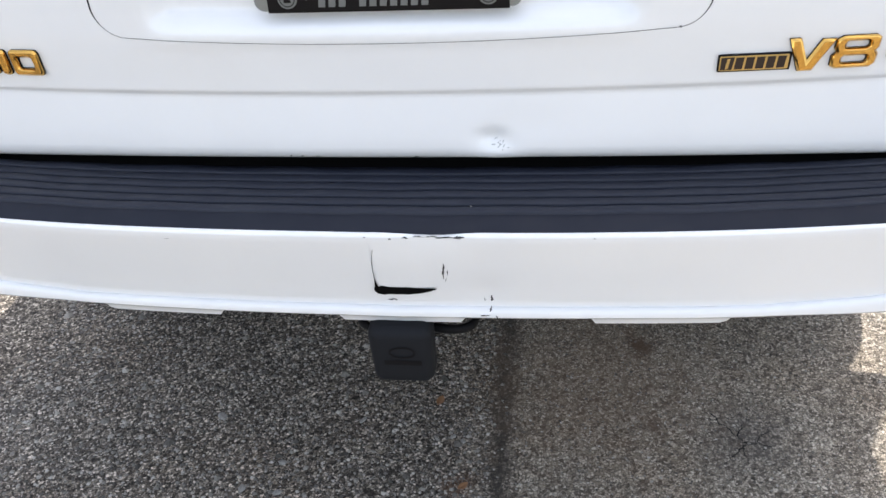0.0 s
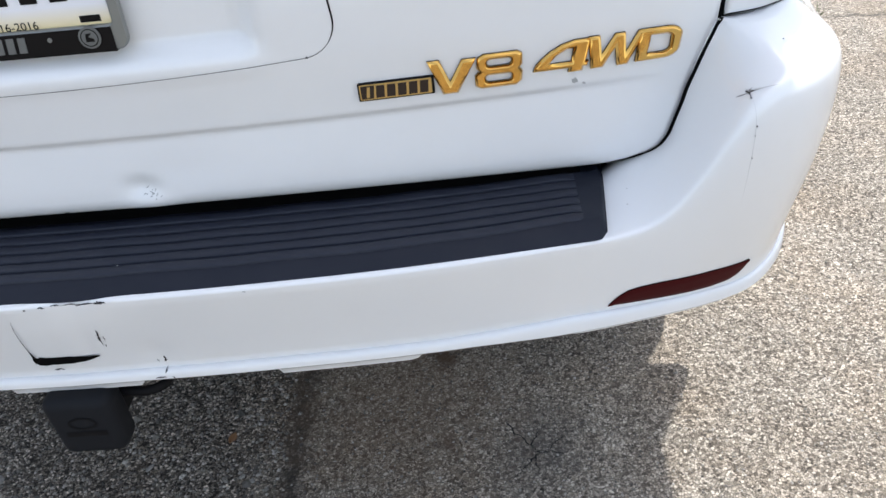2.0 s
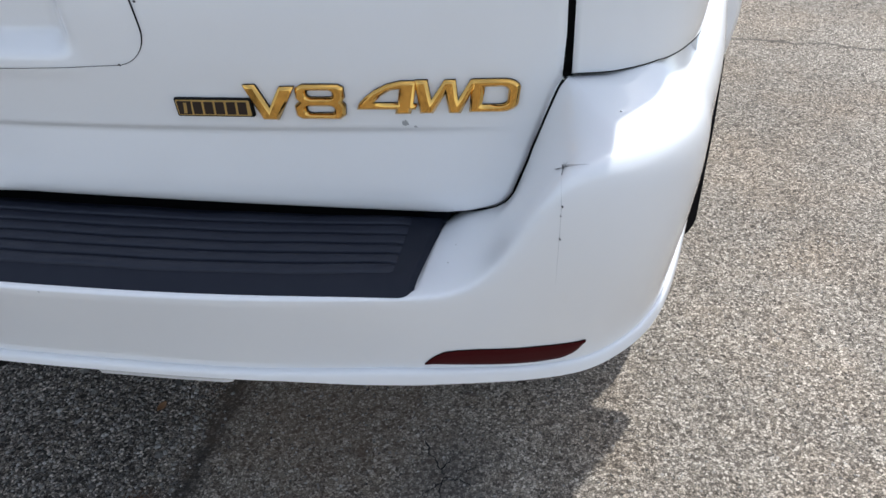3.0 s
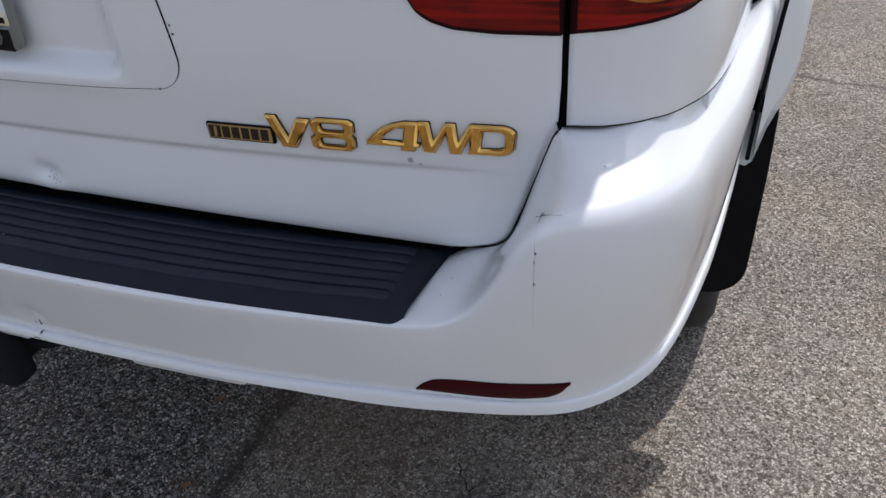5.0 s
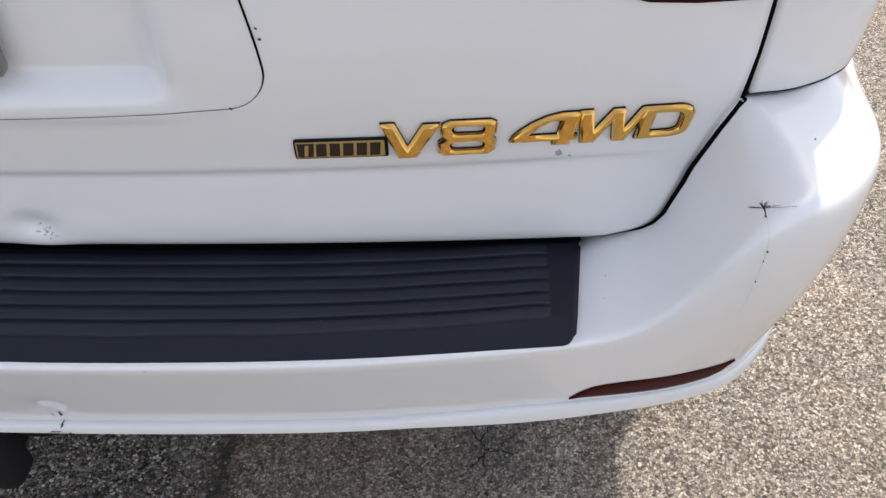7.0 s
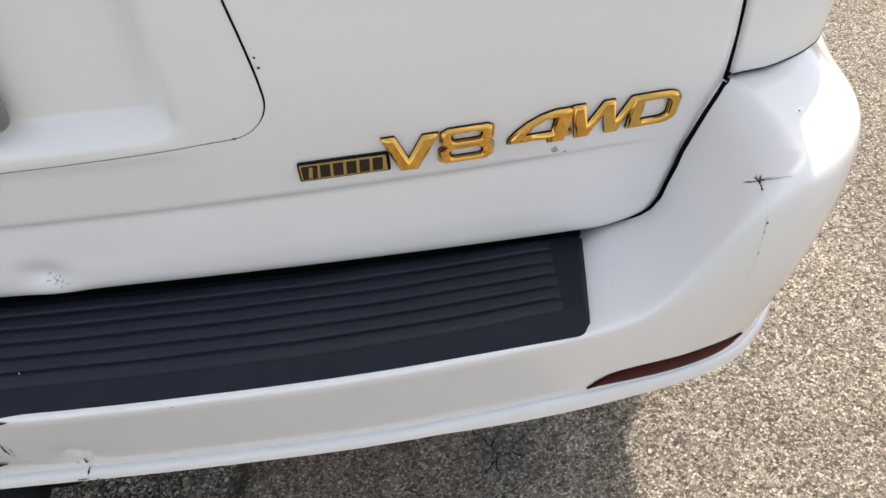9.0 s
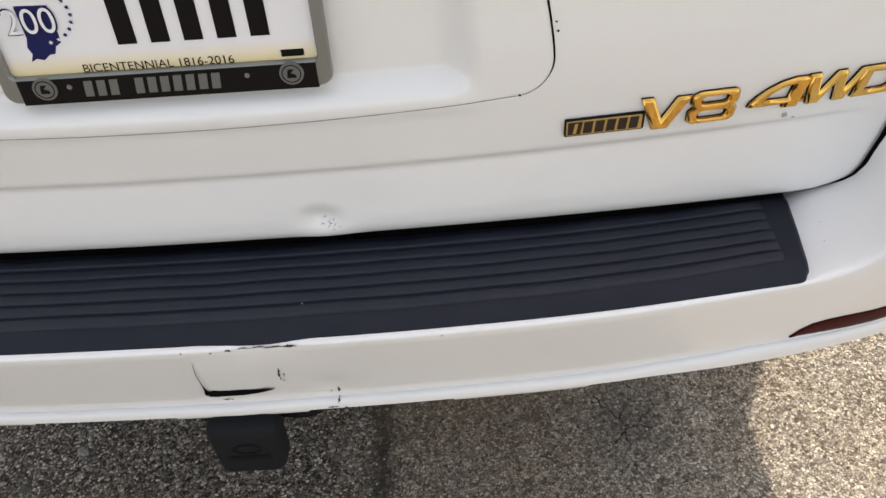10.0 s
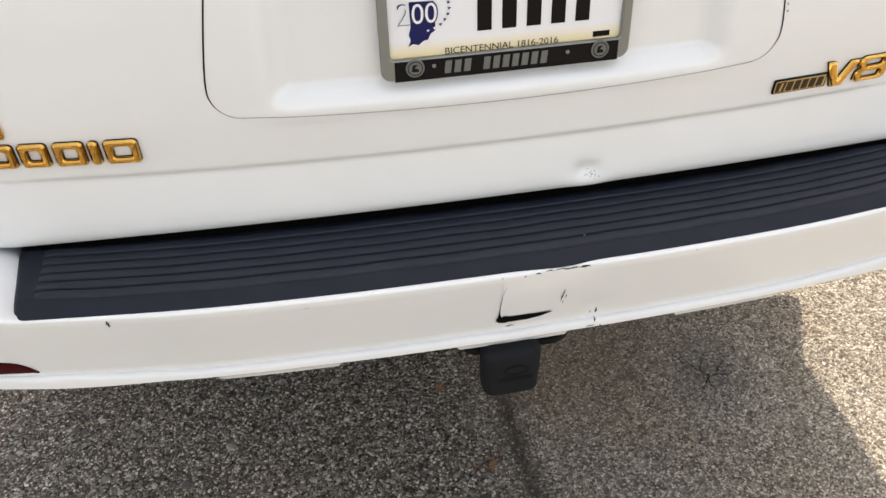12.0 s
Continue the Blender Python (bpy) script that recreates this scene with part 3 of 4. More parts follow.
def tail_lamp(side):
    lamp = new("tail_lamp")
    lamp.parent = suv
    lamp["label"] = "red and amber tail lamp with a dark rim"
    # the tailgate's half
    def gate_half(name, inset, proud, mat, z_top):
        rows = []
        for x in np.linspace(0.6185 + inset, 0.8003 - inset * 0.6, 34):
            lo = lamp_low(x) + inset * 1.5
            row = []
            zz = np.linspace(lo, z_top, 16)
            for k, z in enumerate(zz):
                edge = (0.005 if inset else 0.0022) * smooth01(1 - (z - lo) / 0.012)
                row.append((side * x, gate_surface(x, z) - proud + edge, z))
            rows.append(row)
        if not inset:
            rows.append([(px + side * 0.0012, py + 0.028, pz) for px, py, pz in rows[-1]])
        return part(name, grid_bm(rows), mat, lamp)
    gate_half("rim", 0.0, 0.0045, LAMP_RIM, 1.40)
    gate_half("gate_lens", 0.0022, 0.0075, RED_LENS, 1.395)
    # the body's half
    n = plan_normals(QUARTER)
    def body_half(name, inset, proud, mat, z_top):
        rows = []
        for i, (p, q) in enumerate(zip(QUARTER, n)):
            if i > 24 or (inset and i == 0):
                continue
            lo = lamp_low(p.x) + inset * 1.5 + 0.5 * max(0.0, p.y - 0.30)
            row = []
            for z in np.linspace(lo, z_top, 16):
                lean = 0.02 * smooth01((z - 1.0) / 0.4) - 0.006 * math.sin(min(1.0, (z - 0.95) / 0.2) * math.pi) - proud + (0.005 if inset else 0.0022) * smooth01(1 - (z - lo) / 0.012)
                row.append((side * (p.x + q.x * lean), p.y + q.y * lean, z))
            rows.append(row)
        if not inset:
            rows.insert(0, [(px - side * 0.0025, py + 0.028, pz) for px, py, pz in rows[0]])
        return part(name, grid_bm(rows), mat, lamp)
    body_half("rim", 0.0, 0.0045, LAMP_RIM, 1.40)
    body_half("body_lens", 0.0022, 0.0075, RED_LENS, 1.395)
    rows = []
    for i, (p, q) in enumerate(zip(QUARTER, n)):
        if 2 < i < 20:
            lo = lamp_low(p.x) + 0.022 + 0.030 * (abs(i - 11) / 8) ** 2
            rows.append([(side * (p.x - q.x * 0.0155 + q.x * 0.02 * smooth01((z - 1.0) / 0.4)), p.y - q.y * 0.0155 + q.y * 0.02 * smooth01((z - 1.0) / 0.4), z) for z in np.linspace(lo, 1.24, 12)])
    part("amber_lens", grid_bm(rows), AMBER_LENS, lamp, "amber turn signal lens")
    return lamp


for side in (1, -1):
    tail_lamp(side)


# ---- wheel arches, flaps, wheels, hull ----
def arch_low(y, cy):
    d = abs(y - cy)
    return 0.42 + math.sqrt(max(0.0, 0.55 ** 2 - d * d)) if d < 0.55 else 0.42


def fender(side, cy):
    rows = []
    for y in np.linspace(cy - 0.498, cy + 0.53, 40):
        lo = arch_low(y, cy)
        bulge = 0.040 * smooth01((y - cy + 0.505) / 0.09) * smooth01((cy + 0.53 - y) / 0.2)
        row = [(side * 0.93, y, lo + 0.015), (side * (0.987 + bulge), y, lo)]
        for k, z in enumerate(np.linspace(lo + 0.01, 1.16, 14)):
            t = k / 13
            row.append((side * (lerp(z, (0.66, 0.78, 0.95, 1.16), (0.997, 1.001, 1.012, 1.0)) + bulge * (1 - 0.6 * t * t) - 0.03 * t * t), y, z))
        rows.append(row)
    return part("fender", grid_bm(rows), PAINT, suv)


def flap(side):
    """A rubber flap with rounded lower corners, bowed a little."""
    outline = []
    for cx, cz, a0 in ((0.948, 0.422, 270), (0.875, 0.422, 180)):
        for k in range(9):
            a = radians((a0 + 90 * k / 8) if cx > 0.9 else (a0 + 90 * k / 8))
            outline.append((cx + 0.075 * math.cos(a), cz + 0.075 * math.sin(a)))
    right, left = outline[:9], outline[9:]
    pts = left + right + [(1.027, 0.62), (1.026, 0.735), (0.95, 0.80), (0.80, 0.80)]
    bm = bmesh.new()
    near = [bm.verts.new((side * x, 0.745 + 0.05 * (0.74 - z) ** 2, z)) for x, z in pts]
    far = [bm.verts.new((side * x, 0.757 + 0.05 * (0.74 - z) ** 2, z)) for x, z in pts]
    bm.faces.new(near)
    bm.faces.new(far)
    for i in range(len(pts)):
        j = (i + 1) % len(pts)
        bm.faces.new((near[i], near[j], far[j], far[i]))
    return part("mud_flap", bm, BLACK, suv, "black rubber mud flap", smooth=False)


def side_seam(side):
    """The rubber-filled seam between the bumper's end and the fender."""
    rows = []
    for z in np.linspace(0.668, 0.966, 20):
        x = lerp(z, (0.66, 0.70, 0.78, 0.86, 0.966), (0.9905, 0.9915, 0.995, 1.0015, 1.009))
        rows.append([(side * (x + d), y, z) for d, y in ((-0.0045, 0.700), (-0.0035, 0.6955), (0.0015, 0.6955), (0.0025, 0.703))])
    return part("side_seam", grid_bm(rows), BLACK, suv, "dark rubber strip in the body seam")


for side in (1, -1):
    fender(side, 1.20)
    fender(side, 4.15)
    flap(side)
    side_seam(side)


def lathe(profile, n=48):
    """A ring turned about the x axis from (x, r)."""
    return grid_bm([[(x, r * math.cos(2 * math.pi * i / n), r * math.sin(2 * math.pi * i / n)) for x, r in profile] for i in range(n)], close_u=True)


def wheel(x, y):
    w = new("wheel")
    w.parent = suv
    w.location = (x, y, 0.392)
    s = 1 if x > 0 else -1
    part("tyre", lathe([(-0.11, 0.22), (-0.125, 0.27), (-0.12, 0.345), (-0.10, 0.38), (-0.05, 0.391), (-0.045, 0.384), (-0.015, 0.384), (-0.010, 0.392), (0.010, 0.392), (0.015, 0.384), (0.045, 0.384), (0.05, 0.391), (0.10, 0.38), (0.12, 0.345), (0.125, 0.27), (0.11, 0.22)]), TYRE, w)
    part("rim", lathe([(s * 0.06, 0.0), (s * 0.075, 0.05), (s * 0.05, 0.08), (s * 0.06, 0.17), (s * 0.105, 0.21), (s * 0.11, 0.222), (s * -0.1, 0.222)]), ALLOY, w)
    return w


for x in (0.86, -0.86):
    for y in (1.20, 4.15):
        wheel(x, y)


def hull():
    """Lower body with its wheel openings, the bonnet and the nose."""
    def arch(cy):
        return [(cy - 0.53 * math.cos(a), 0.44 + 0.50 * math.sin(a)) for a in np.linspace(0.02, math.pi - 0.02, 14)]
    line = [(0.30, 0.80), (0.60, 0.60)] + arch(1.20) + arch(4.15) + [(4.95, 0.45), (5.10, 0.60), (5.12, 0.95), (4.95, 1.14), (3.95, 1.22), (3.60, 1.24), (0.34, 1.24)]
    bm = bmesh.new()
    rings = []
    for x, inset in ((-0.945, 0.0), (-0.90, 0.03), (0.90, 0.03), (0.945, 0.0)):
        rings.append([bm.verts.new((x * (0.97 if z > 1.2 else 1), y, z)) for y, z in line])
    for a, b in zip(rings, rings[1:]):
        for j in range(len(line)):
            bm.faces.new((a[j], a[(j + 1) % len(line)], b[(j + 1) % len(line)], b[j]))
    bm.faces.new(rings[0])
    bm.faces.new(list(reversed(rings[-1])))
    bmesh.ops.triangulate(bm, faces=[f for f in bm.faces if len(f.verts) > 4])
    return sharp(part("hull", bm, PAINT, suv), 30)


def cabin():
    """Roof, pillars and glass above the belt line."""
    ys = ((0.17, 1.24), (0.30, 1.60), (0.44, 1.86), (0.70, 1.91), (1.8, 1.93), (2.7, 1.90), (3.05, 1.80), (3.75, 1.24))
    rows = []
    for y, z in ys:
        t = (z - 1.24) / 0.69
        w = 0.915 - 0.18 * t
        rows.append([(-0.915 + 0.0, y if z < 1.3 else y, 1.235), (-w - 0.0, y, z - 0.03 * min(1, t * 4)), (-w + 0.09, y, z), (w - 0.09, y, z), (w, y, z - 0.03 * min(1, t * 4)), (0.915, y, 1.235)])
    sharp(part("roof", grid_bm(rows), PAINT, suv), 40)
    for side in (1, -1):
        for y0, y1 in ((0.62, 1.35), (1.42, 2.25), (2.32, 3.05)):
            rows = []
            for y in np.linspace(y0, y1, 5):
                rows.append([(side * (0.925 - 0.18 * (z - 1.24) / 0.69), y - (0.0 if y > 0.7 else 0.0), z) for z in (1.30, 1.5, 1.74)])
            part("side_window", grid_bm(rows), GLASS, suv)
    part("rear_window", grid_bm([[(x, lerp(z, (1.42, 1.6, 1.84), (0.185, 0.275, 0.405)), z) for x in np.linspace(-0.66, 0.66, 9)] for z in (1.43, 1.55, 1.7, 1.83)]), GLASS, suv)


# black blocks added for the shade behind the bumper's side seams
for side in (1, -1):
    part("gap_shade", box_bm(side * 0.90, side * 0.978, 0.66, 0.73, 0.70, 1.10), SHADOW_GAP, suv)
hull()
cabin()
part("underbody", box_bm(-0.78, 0.78, 0.24, 4.9, 0.57, 0.66, 0.02), BLACK, suv)


# ---- hitch ----
def hitch():
    h = new("tow_hitch")
    h.parent = suv
    h["label"] = "black tow hitch with a square rubber plug"
    part("receiver_tube", box_bm(-0.034, 0.034, 0.045, 0.34, 0.525, 0.592, 0.006), BLACK, h)
    part("crossbar", box_bm(-0.42, 0.42, 0.27, 0.33, 0.535, 0.595, 0.01), BLACK, h)
    for s in (1, -1):
        reach = 1.0 if s > 0 else 0.72
        ring = spline([(s * 0.03, 0.054), (s * 0.070 * reach, 0.049), (s * 0.093 * reach, 0.063), (s * 0.091 * reach, 0.093), (s * 0.05 * reach, 0.117)], 5)
        rows = []
        for i, p in enumerate(ring):
            a, b = ring[max(i - 1, 0)], ring[min(i + 1, len(ring) - 1)]
            t = (b - a).normalized()
            rows.append([(p.x - t.y * 0.006 * math.cos(k), p.y + t.x * 0.006 * math.cos(k), 0.566 + 0.007 * math.sin(k)) for k in np.linspace(0, 2 * math.pi, 9)[:-1]])
        part("chain_loop", grid_bm(rows, close_v=True), BLACK, h)
    bm = box_bm(-0.048, 0.042, 0.000, 0.050, 0.496, 0.598, 0.016, 5)
    for v in bm.verts:
        k = (v.co.z - 0.496) / 0.102
        v.co.x *= 0.95 + 0.05 * k
        v.co.y += 0.008 * (1 - k)
    part("hitch_plug", bm, PLUG, h)
    def plug(x, z, proud):
        return (x, 0.008 - 0.008 * (z - 0.496) / 0.102 - proud, z)
    oval = [(0.017 * math.cos(a), 0.560 + 0.0095 * math.sin(a)) for a in np.linspace(0, 2 * math.pi, 25)]
    part("emblem", ribbon(oval, 0.0028, plug, 0.0012), BLACK, h, "moulded oval emblem")
    part("embossed_bar", ribbon([(-0.026, 0.541), (0.026, 0.541)], 0.0085, plug, 0.001), BLACK, h)
    return h


hitch()


# ---- number plate ----
def plate_y(z):
    return 0.1185 + 0.02 * (z - 1.0)


def on_plate(x, z, proud):
    return (x, plate_y(z) - proud, z)


def slab(name, pts, surface, back, front, mat, parent, label=""):
    """A flat piece with thickness: outline pts in (x, z), sides from back to front."""
    bm = bmesh.new()
    a = [bm.verts.new(surface(x, z, back)) for x, z in pts]
    b = [bm.verts.new(surface(x, z, front)) for x, z in pts]
    bm.faces.new(b)
    for i in range(len(pts)):
        j = (i + 1) % len(pts)
        bm.faces.new((a[i], a[j], b[j], b[i]))
    return part(name, bm, mat, parent, label, smooth=False)


def rounded(x0, x1, z0, z1, r, n=5):
    pts = []
    for cx, cz, a0 in ((x1 - r, z1 - r, 0), (x0 + r, z1 - r, 90), (x0 + r, z0 + r, 180), (x1 - r, z0 + r, 270)):
        for k in range(n + 1):
            a = radians(a0 + 90 * k / n)
            pts.append((cx + r * math.cos(a), cz + r * math.sin(a)))
    return pts


def flat_shape(name, outlines, surface, proud, depth, bevel, mat, parent, label=""):
    """Outlines with holes, filled, raised and bevelled, then laid on a surface."""
    cu = bpy.data.curves.new(name, "CURVE")
    cu.dimensions, cu.fill_mode = "2D", "BOTH"
    cu.extrude, cu.bevel_depth, cu.bevel_resolution = max(0.0, depth / 2 - bevel), bevel, 0
    cu.offset = -bevel
    for pts in outlines:
        sp = cu.splines.new("POLY")
        sp.points.add(len(pts) - 1)
        for q, (x, z) in zip(sp.points, pts):
            q.co = (x, z, 0, 1)
        sp.use_cyclic_u = True
    tmp = bpy.data.objects.new(name, cu)
    scene.collection.objects.link(tmp)
    me = bpy.data.meshes.new_from_object(tmp.evaluated_get(bpy.context.evaluated_depsgraph_get()))
    bpy.data.objects.remove(tmp)
    bpy.data.curves.remove(cu)
    for v in me.vertices:
        x, z, up = v.co
        v.co = surface(x, z, proud + depth / 2 + up)
    me.materials.clear()
    me.materials.append(mat)
    me.name = name
    ob = new(name, me)
    ob.parent = parent
    if label:
        ob["label"] = label
    return ob


def lettering(name, text, x0, x1, z0, surface, proud, mat, parent, height=None):
    """A line of plain printed text between x0 and x1, its foot at z0."""
    cu = bpy.data.curves.new(name, "FONT")
    cu.body, cu.size = text, 1.0
    tmp = bpy.data.objects.new(name, cu)
    scene.collection.objects.link(tmp)
    me = bpy.data.meshes.new_from_object(tmp.evaluated_get(bpy.context.evaluated_depsgraph_get()))
    bpy.data.objects.remove(tmp)
    bpy.data.curves.remove(cu)
    xs = [v.co.x for v in me.vertices]
    s = (x1 - x0) / (max(xs) - min(xs))
    sz = s if height is None else height / max(v.co.y for v in me.vertices)
    lo = min(xs)
    for v in me.vertices:
        v.co = surface(x0 + (v.co.x - lo) * s, z0 + v.co.y * sz, proud)
    me.materials.clear()
    me.materials.append(mat)
    ob = new(name, me)
    ob.parent = parent
    return ob


def number_plate():
    p = new("license_plate")
    p.parent = suv
    p["label"] = "white license plate in a pewter dealer frame"
    c = 0.006
    x0, x1, z0, z1 = c - 0.1645, c + 0.1575, 0.998, 1.161
    slab("plate", rounded(x0 + 0.006, x1 - 0.006, z0 + 0.006, z1 - 0.006, 0.008), on_plate, -0.003, 0.0015, PLATE, p)
    inner = rounded(x0 + 0.0125, x1 - 0.0125, z0 + 0.0270, z1 - 0.011, 0.005)
    flat_shape("plate_frame", [rounded(x0, x1, z0, z1, 0.013), inner], on_plate, 0.001, 0.008, 0.0018, PEWTER, p)
    slab("frame_band", [(x0 + 0.017, z0 - 0.0012), (x1 - 0.015, z0 - 0.0012), (x1 - 0.015, z0 + 0.0252), (x0 + 0.017, z0 + 0.0252)], on_plate, 0.0, 0.0097, INK, p, "black band with raised grey bars")
    # a plain bar where the dealer's name stands
    for k in range(11):
        if k != 3:
            a = c - 0.085 + 0.0124 * k
            slab("name_bar", [(a, z0 + 0.0050), (a + 0.0082, z0 + 0.0050), (a + 0.0100, z0 + 0.0215), (a + 0.0018, z0 + 0.0215)], on_plate, 0.0095, 0.0104, GREY_PRINT, p)
    for x in (c - 0.122, c + 0.118):
        disc = [(x + 0.0118 * math.cos(a), z0 + 0.0158 + 0.0118 * math.sin(a)) for a in np.linspace(0, 2 * math.pi, 29)[:-1]]
        slab("medallion", disc, on_plate, 0.008, 0.0112, GREY_PRINT, p)
        ring = [(x + 0.0090 * math.cos(a), z0 + 0.0158 + 0.0090 * math.sin(a)) for a in np.linspace(0, 2 * math.pi, 25)]
        part("medallion_ring", ribbon(ring, 0.0011, on_plate, 0.0116), INK, p)
        slab("medallion_mark", [(x - 0.0045, z0 + 0.0115), (x + 0.0045, z0 + 0.0115), (x + 0.004, z0 + 0.0145), (x - 0.001, z0 + 0.0165), (x + 0.003, z0 + 0.0205), (x - 0.003, z0 + 0.0205), (x - 0.004, z0 + 0.0165)], on_plate, 0.011, 0.0117, INK, p)
    for x in (c - 0.098, c + 0.075):
        disc = [(x + 0.0025 * math.cos(a), z0 + 0.0165 + 0.0025 * math.sin(a)) for a in np.linspace(0, 2 * math.pi, 13)[:-1]]
        slab("rivet", disc, on_plate, 0.0095, 0.0108, PEWTER, p)
    # the registration, as plain bars
    for k in range(5):
        x = c - 0.041 + 0.0315 * k
        slab("registration_bar", [(x, 1.051), (x + 0.0180, 1.051), (x + 0.0180, 1.121), (x, 1.121)], on_plate, 0.001, 0.0024, INK, p)
    slab("corner_bar", [(c + 0.110, 1.0275), (c + 0.132, 1.0275), (c + 0.132, 1.0345), (c + 0.110, 1.0345)], on_plate, 0.001, 0.0021, INK, p)
    lettering("printed_line", "BICENTENNIAL 1816-2016", c - 0.082, c + 0.064, 1.0245, on_plate, 0.0021, INK, p, 0.0085)
    # the navy state outline with its white figure and ring of stars
    sx, sz = c - 0.128, 1.039
    shape = [(0.0, 0.0), (0.006, 0.003), (0.013, 0.001), (0.019, 0.006), (0.025, 0.007), (0.028, 0.014), (0.034, 0.018), (0.0345, 0.026), (0.0335, 0.055), (0.003, 0.056), (0.004, 0.024), (0.001, 0.015), (0.0035, 0.008)]
    slab("state_outline", [(sx + x, sz + z) for x, z in shape], on_plate, 0.001, 0.0021, NAVY, p)
    lettering("printed_figure", "200", sx - 0.012, sx + 0.038, sz + 0.028, on_plate, 0.0030, NAVY, p, 0.027)
    lettering("printed_figure", "200", sx - 0.0105, sx + 0.0365, sz + 0.0292, on_plate, 0.0036, PLATE, p, 0.0245)
    for k in range(11):
        a = radians(-78 + 15 * k)
        x, z, r = sx + 0.018 + 0.034 * math.cos(a), sz + 0.046 + 0.028 * math.sin(a), 0.0022
        star = [(x + r * (1 if j % 2 == 0 else 0.42) * math.sin(j * math.pi / 5), z + r * (1 if j % 2 == 0 else 0.42) * math.cos(j * math.pi / 5)) for j in range(10)]
        slab("printed_star", star, on_plate, 0.001, 0.0026, NAVY if x > sx + 0.036 else PLATE, p)
    return p


number_plate()


# ---- badges ----
def arc(cx, cz, rx, rz, a0, a1, n=8):
    return [(cx + rx * math.cos(radians(a0 + (a1 - a0) * k / n)), cz + rz * math.sin(radians(a0 + (a1 - a0) * k / n))) for k in range(n + 1)]


def squircle(x0, x1, z0, z1, r, lean=0.0, n=5):
    return [(x + lean * (z - 0.5), z) for x, z in rounded(x0, x1, z0, z1, r, n)]


LETTERS = {
    "V": [[(0.00, 1.0), (0.25, 1.0), (0.45, 0.33), (0.72, 0.95), (1.02, 0.95), (0.60, 0.0), (0.28, 0.0)]],
    "8": [[(0.20, 1.0), (0.90, 1.0), (1.0, 0.92), (1.0, 0.62), (0.94, 0.52), (1.0, 0.40), (0.98, 0.12), (0.86, 0.0), (0.12, 0.0), (0.0, 0.10), (0.0, 0.40), (0.10, 0.52), (0.04, 0.62), (0.06, 0.90)],
          squircle(0.27, 0.77, 0.63, 0.83, 0.08), squircle(0.23, 0.77, 0.17, 0.38, 0.08)],
    "4": [[(0.0, 0.14), (0.04, 0.32), (0.14, 0.50), (0.30, 0.72), (0.50, 0.90), (0.72, 1.0), (0.99, 1.0), (0.90, 0.30), (0.96, 0.30), (0.93, 0.14), (0.87, 0.14), (0.85, 0.0), (0.60, 0.0), (0.62, 0.14)],
          [(0.26, 0.33), (0.66, 0.33), (0.70, 0.76), (0.58, 0.74), (0.40, 0.56)]],
    "W": [[(0.02, 1.0), (0.22, 1.0), (0.26, 0.40), (0.50, 1.0), (0.68, 1.0), (0.70, 0.38), (0.92, 1.0), (1.04, 1.0), (0.74, 0.0), (0.54, 0.0), (0.50, 0.58), (0.28, 0.0), (0.06, 0.0)]],
    "D": [[(0.10, 1.0), *arc(0.70, 0.72, 0.32, 0.28, 90, 0), *arc(0.62, 0.32, 0.36, 0.32, 0, -90), (0.0, 0.0)],
          [(0.34, 0.78), *arc(0.64, 0.66, 0.14, 0.12, 90, 0, 5), *arc(0.58, 0.36, 0.18, 0.14, 0, -90, 5), (0.26, 0.22)]],
}


def gold_letter(ch, x0, x1, z0, z1, parent):
    outlines = [[(x0 + u * (x1 - x0), z0 + w * (z1 - z0)) for u, w in pts] for pts in LETTERS[ch]]
    flat_shape("base", outlines, lambda x, z, d: on_gate(x - 0.0002, z - 0.0003, d), 0.0, 0.002, 0.0004, BLACK, parent)
    return flat_shape("letter", outlines, on_gate, 0.0008, 0.0066, 0.0028, GOLD, parent)


engine_badge = new("engine_badge")
engine_badge.parent = suv
engine_badge["label"] = "gold V8 badge beside a small black name plate"
gold_letter("V", 0.472, 0.525, 0.9060, 0.9480, engine_badge)
gold_letter("8", 0.5235, 0.577, 0.9070, 0.9485, engine_badge)
flat_shape("name_plate", [squircle(0.393, 0.478, 0.9085, 0.9310, 0.002)], on_gate, 0.0, 0.004, 0.0008, BLACK, engine_badge)
flat_shape("name_plate_face", [rounded(0.3948, 0.4752, 0.9103, 0.9292, 0.0015)], on_gate, 0.0037, 0.0008, 0.0002, GOLD_SATIN, engine_badge)
slab("name_block", [(0.3964, 0.9117), (0.4098, 0.9117), (0.4118, 0.9278), (0.3964, 0.9278)], on_gate, 0.0040, 0.0050, BADGE_INK, engine_badge)
slab("name_bar", [(0.4018, 0.9132), (0.4052, 0.9132), (0.4070, 0.9262), (0.4036, 0.9262)], on_gate, 0.0046, 0.0054, GOLD_SATIN, engine_badge)
for k in range(5):
    x0 = 0.4125 + 0.0122 * k
    slab("name_bar", [(x0, 0.9122), (x0 + 0.0094, 0.9122), (x0 + 0.0106, 0.9272), (x0 + 0.0012, 0.9272)], on_gate, 0.0040, 0.0050, BADGE_INK, engine_badge)

drive_badge = new("drive_badge")
drive_badge.parent = suv
drive_badge["label"] = "gold four wheel drive badge on the tailgate"
gold_letter("4", 0.5885, 0.6540, 0.9135, 0.9520, drive_badge)
gold_letter("W", 0.6500, 0.7120, 0.9140, 0.9530, drive_badge)
gold_letter("D", 0.7040, 0.7560, 0.9150, 0.9535, drive_badge)

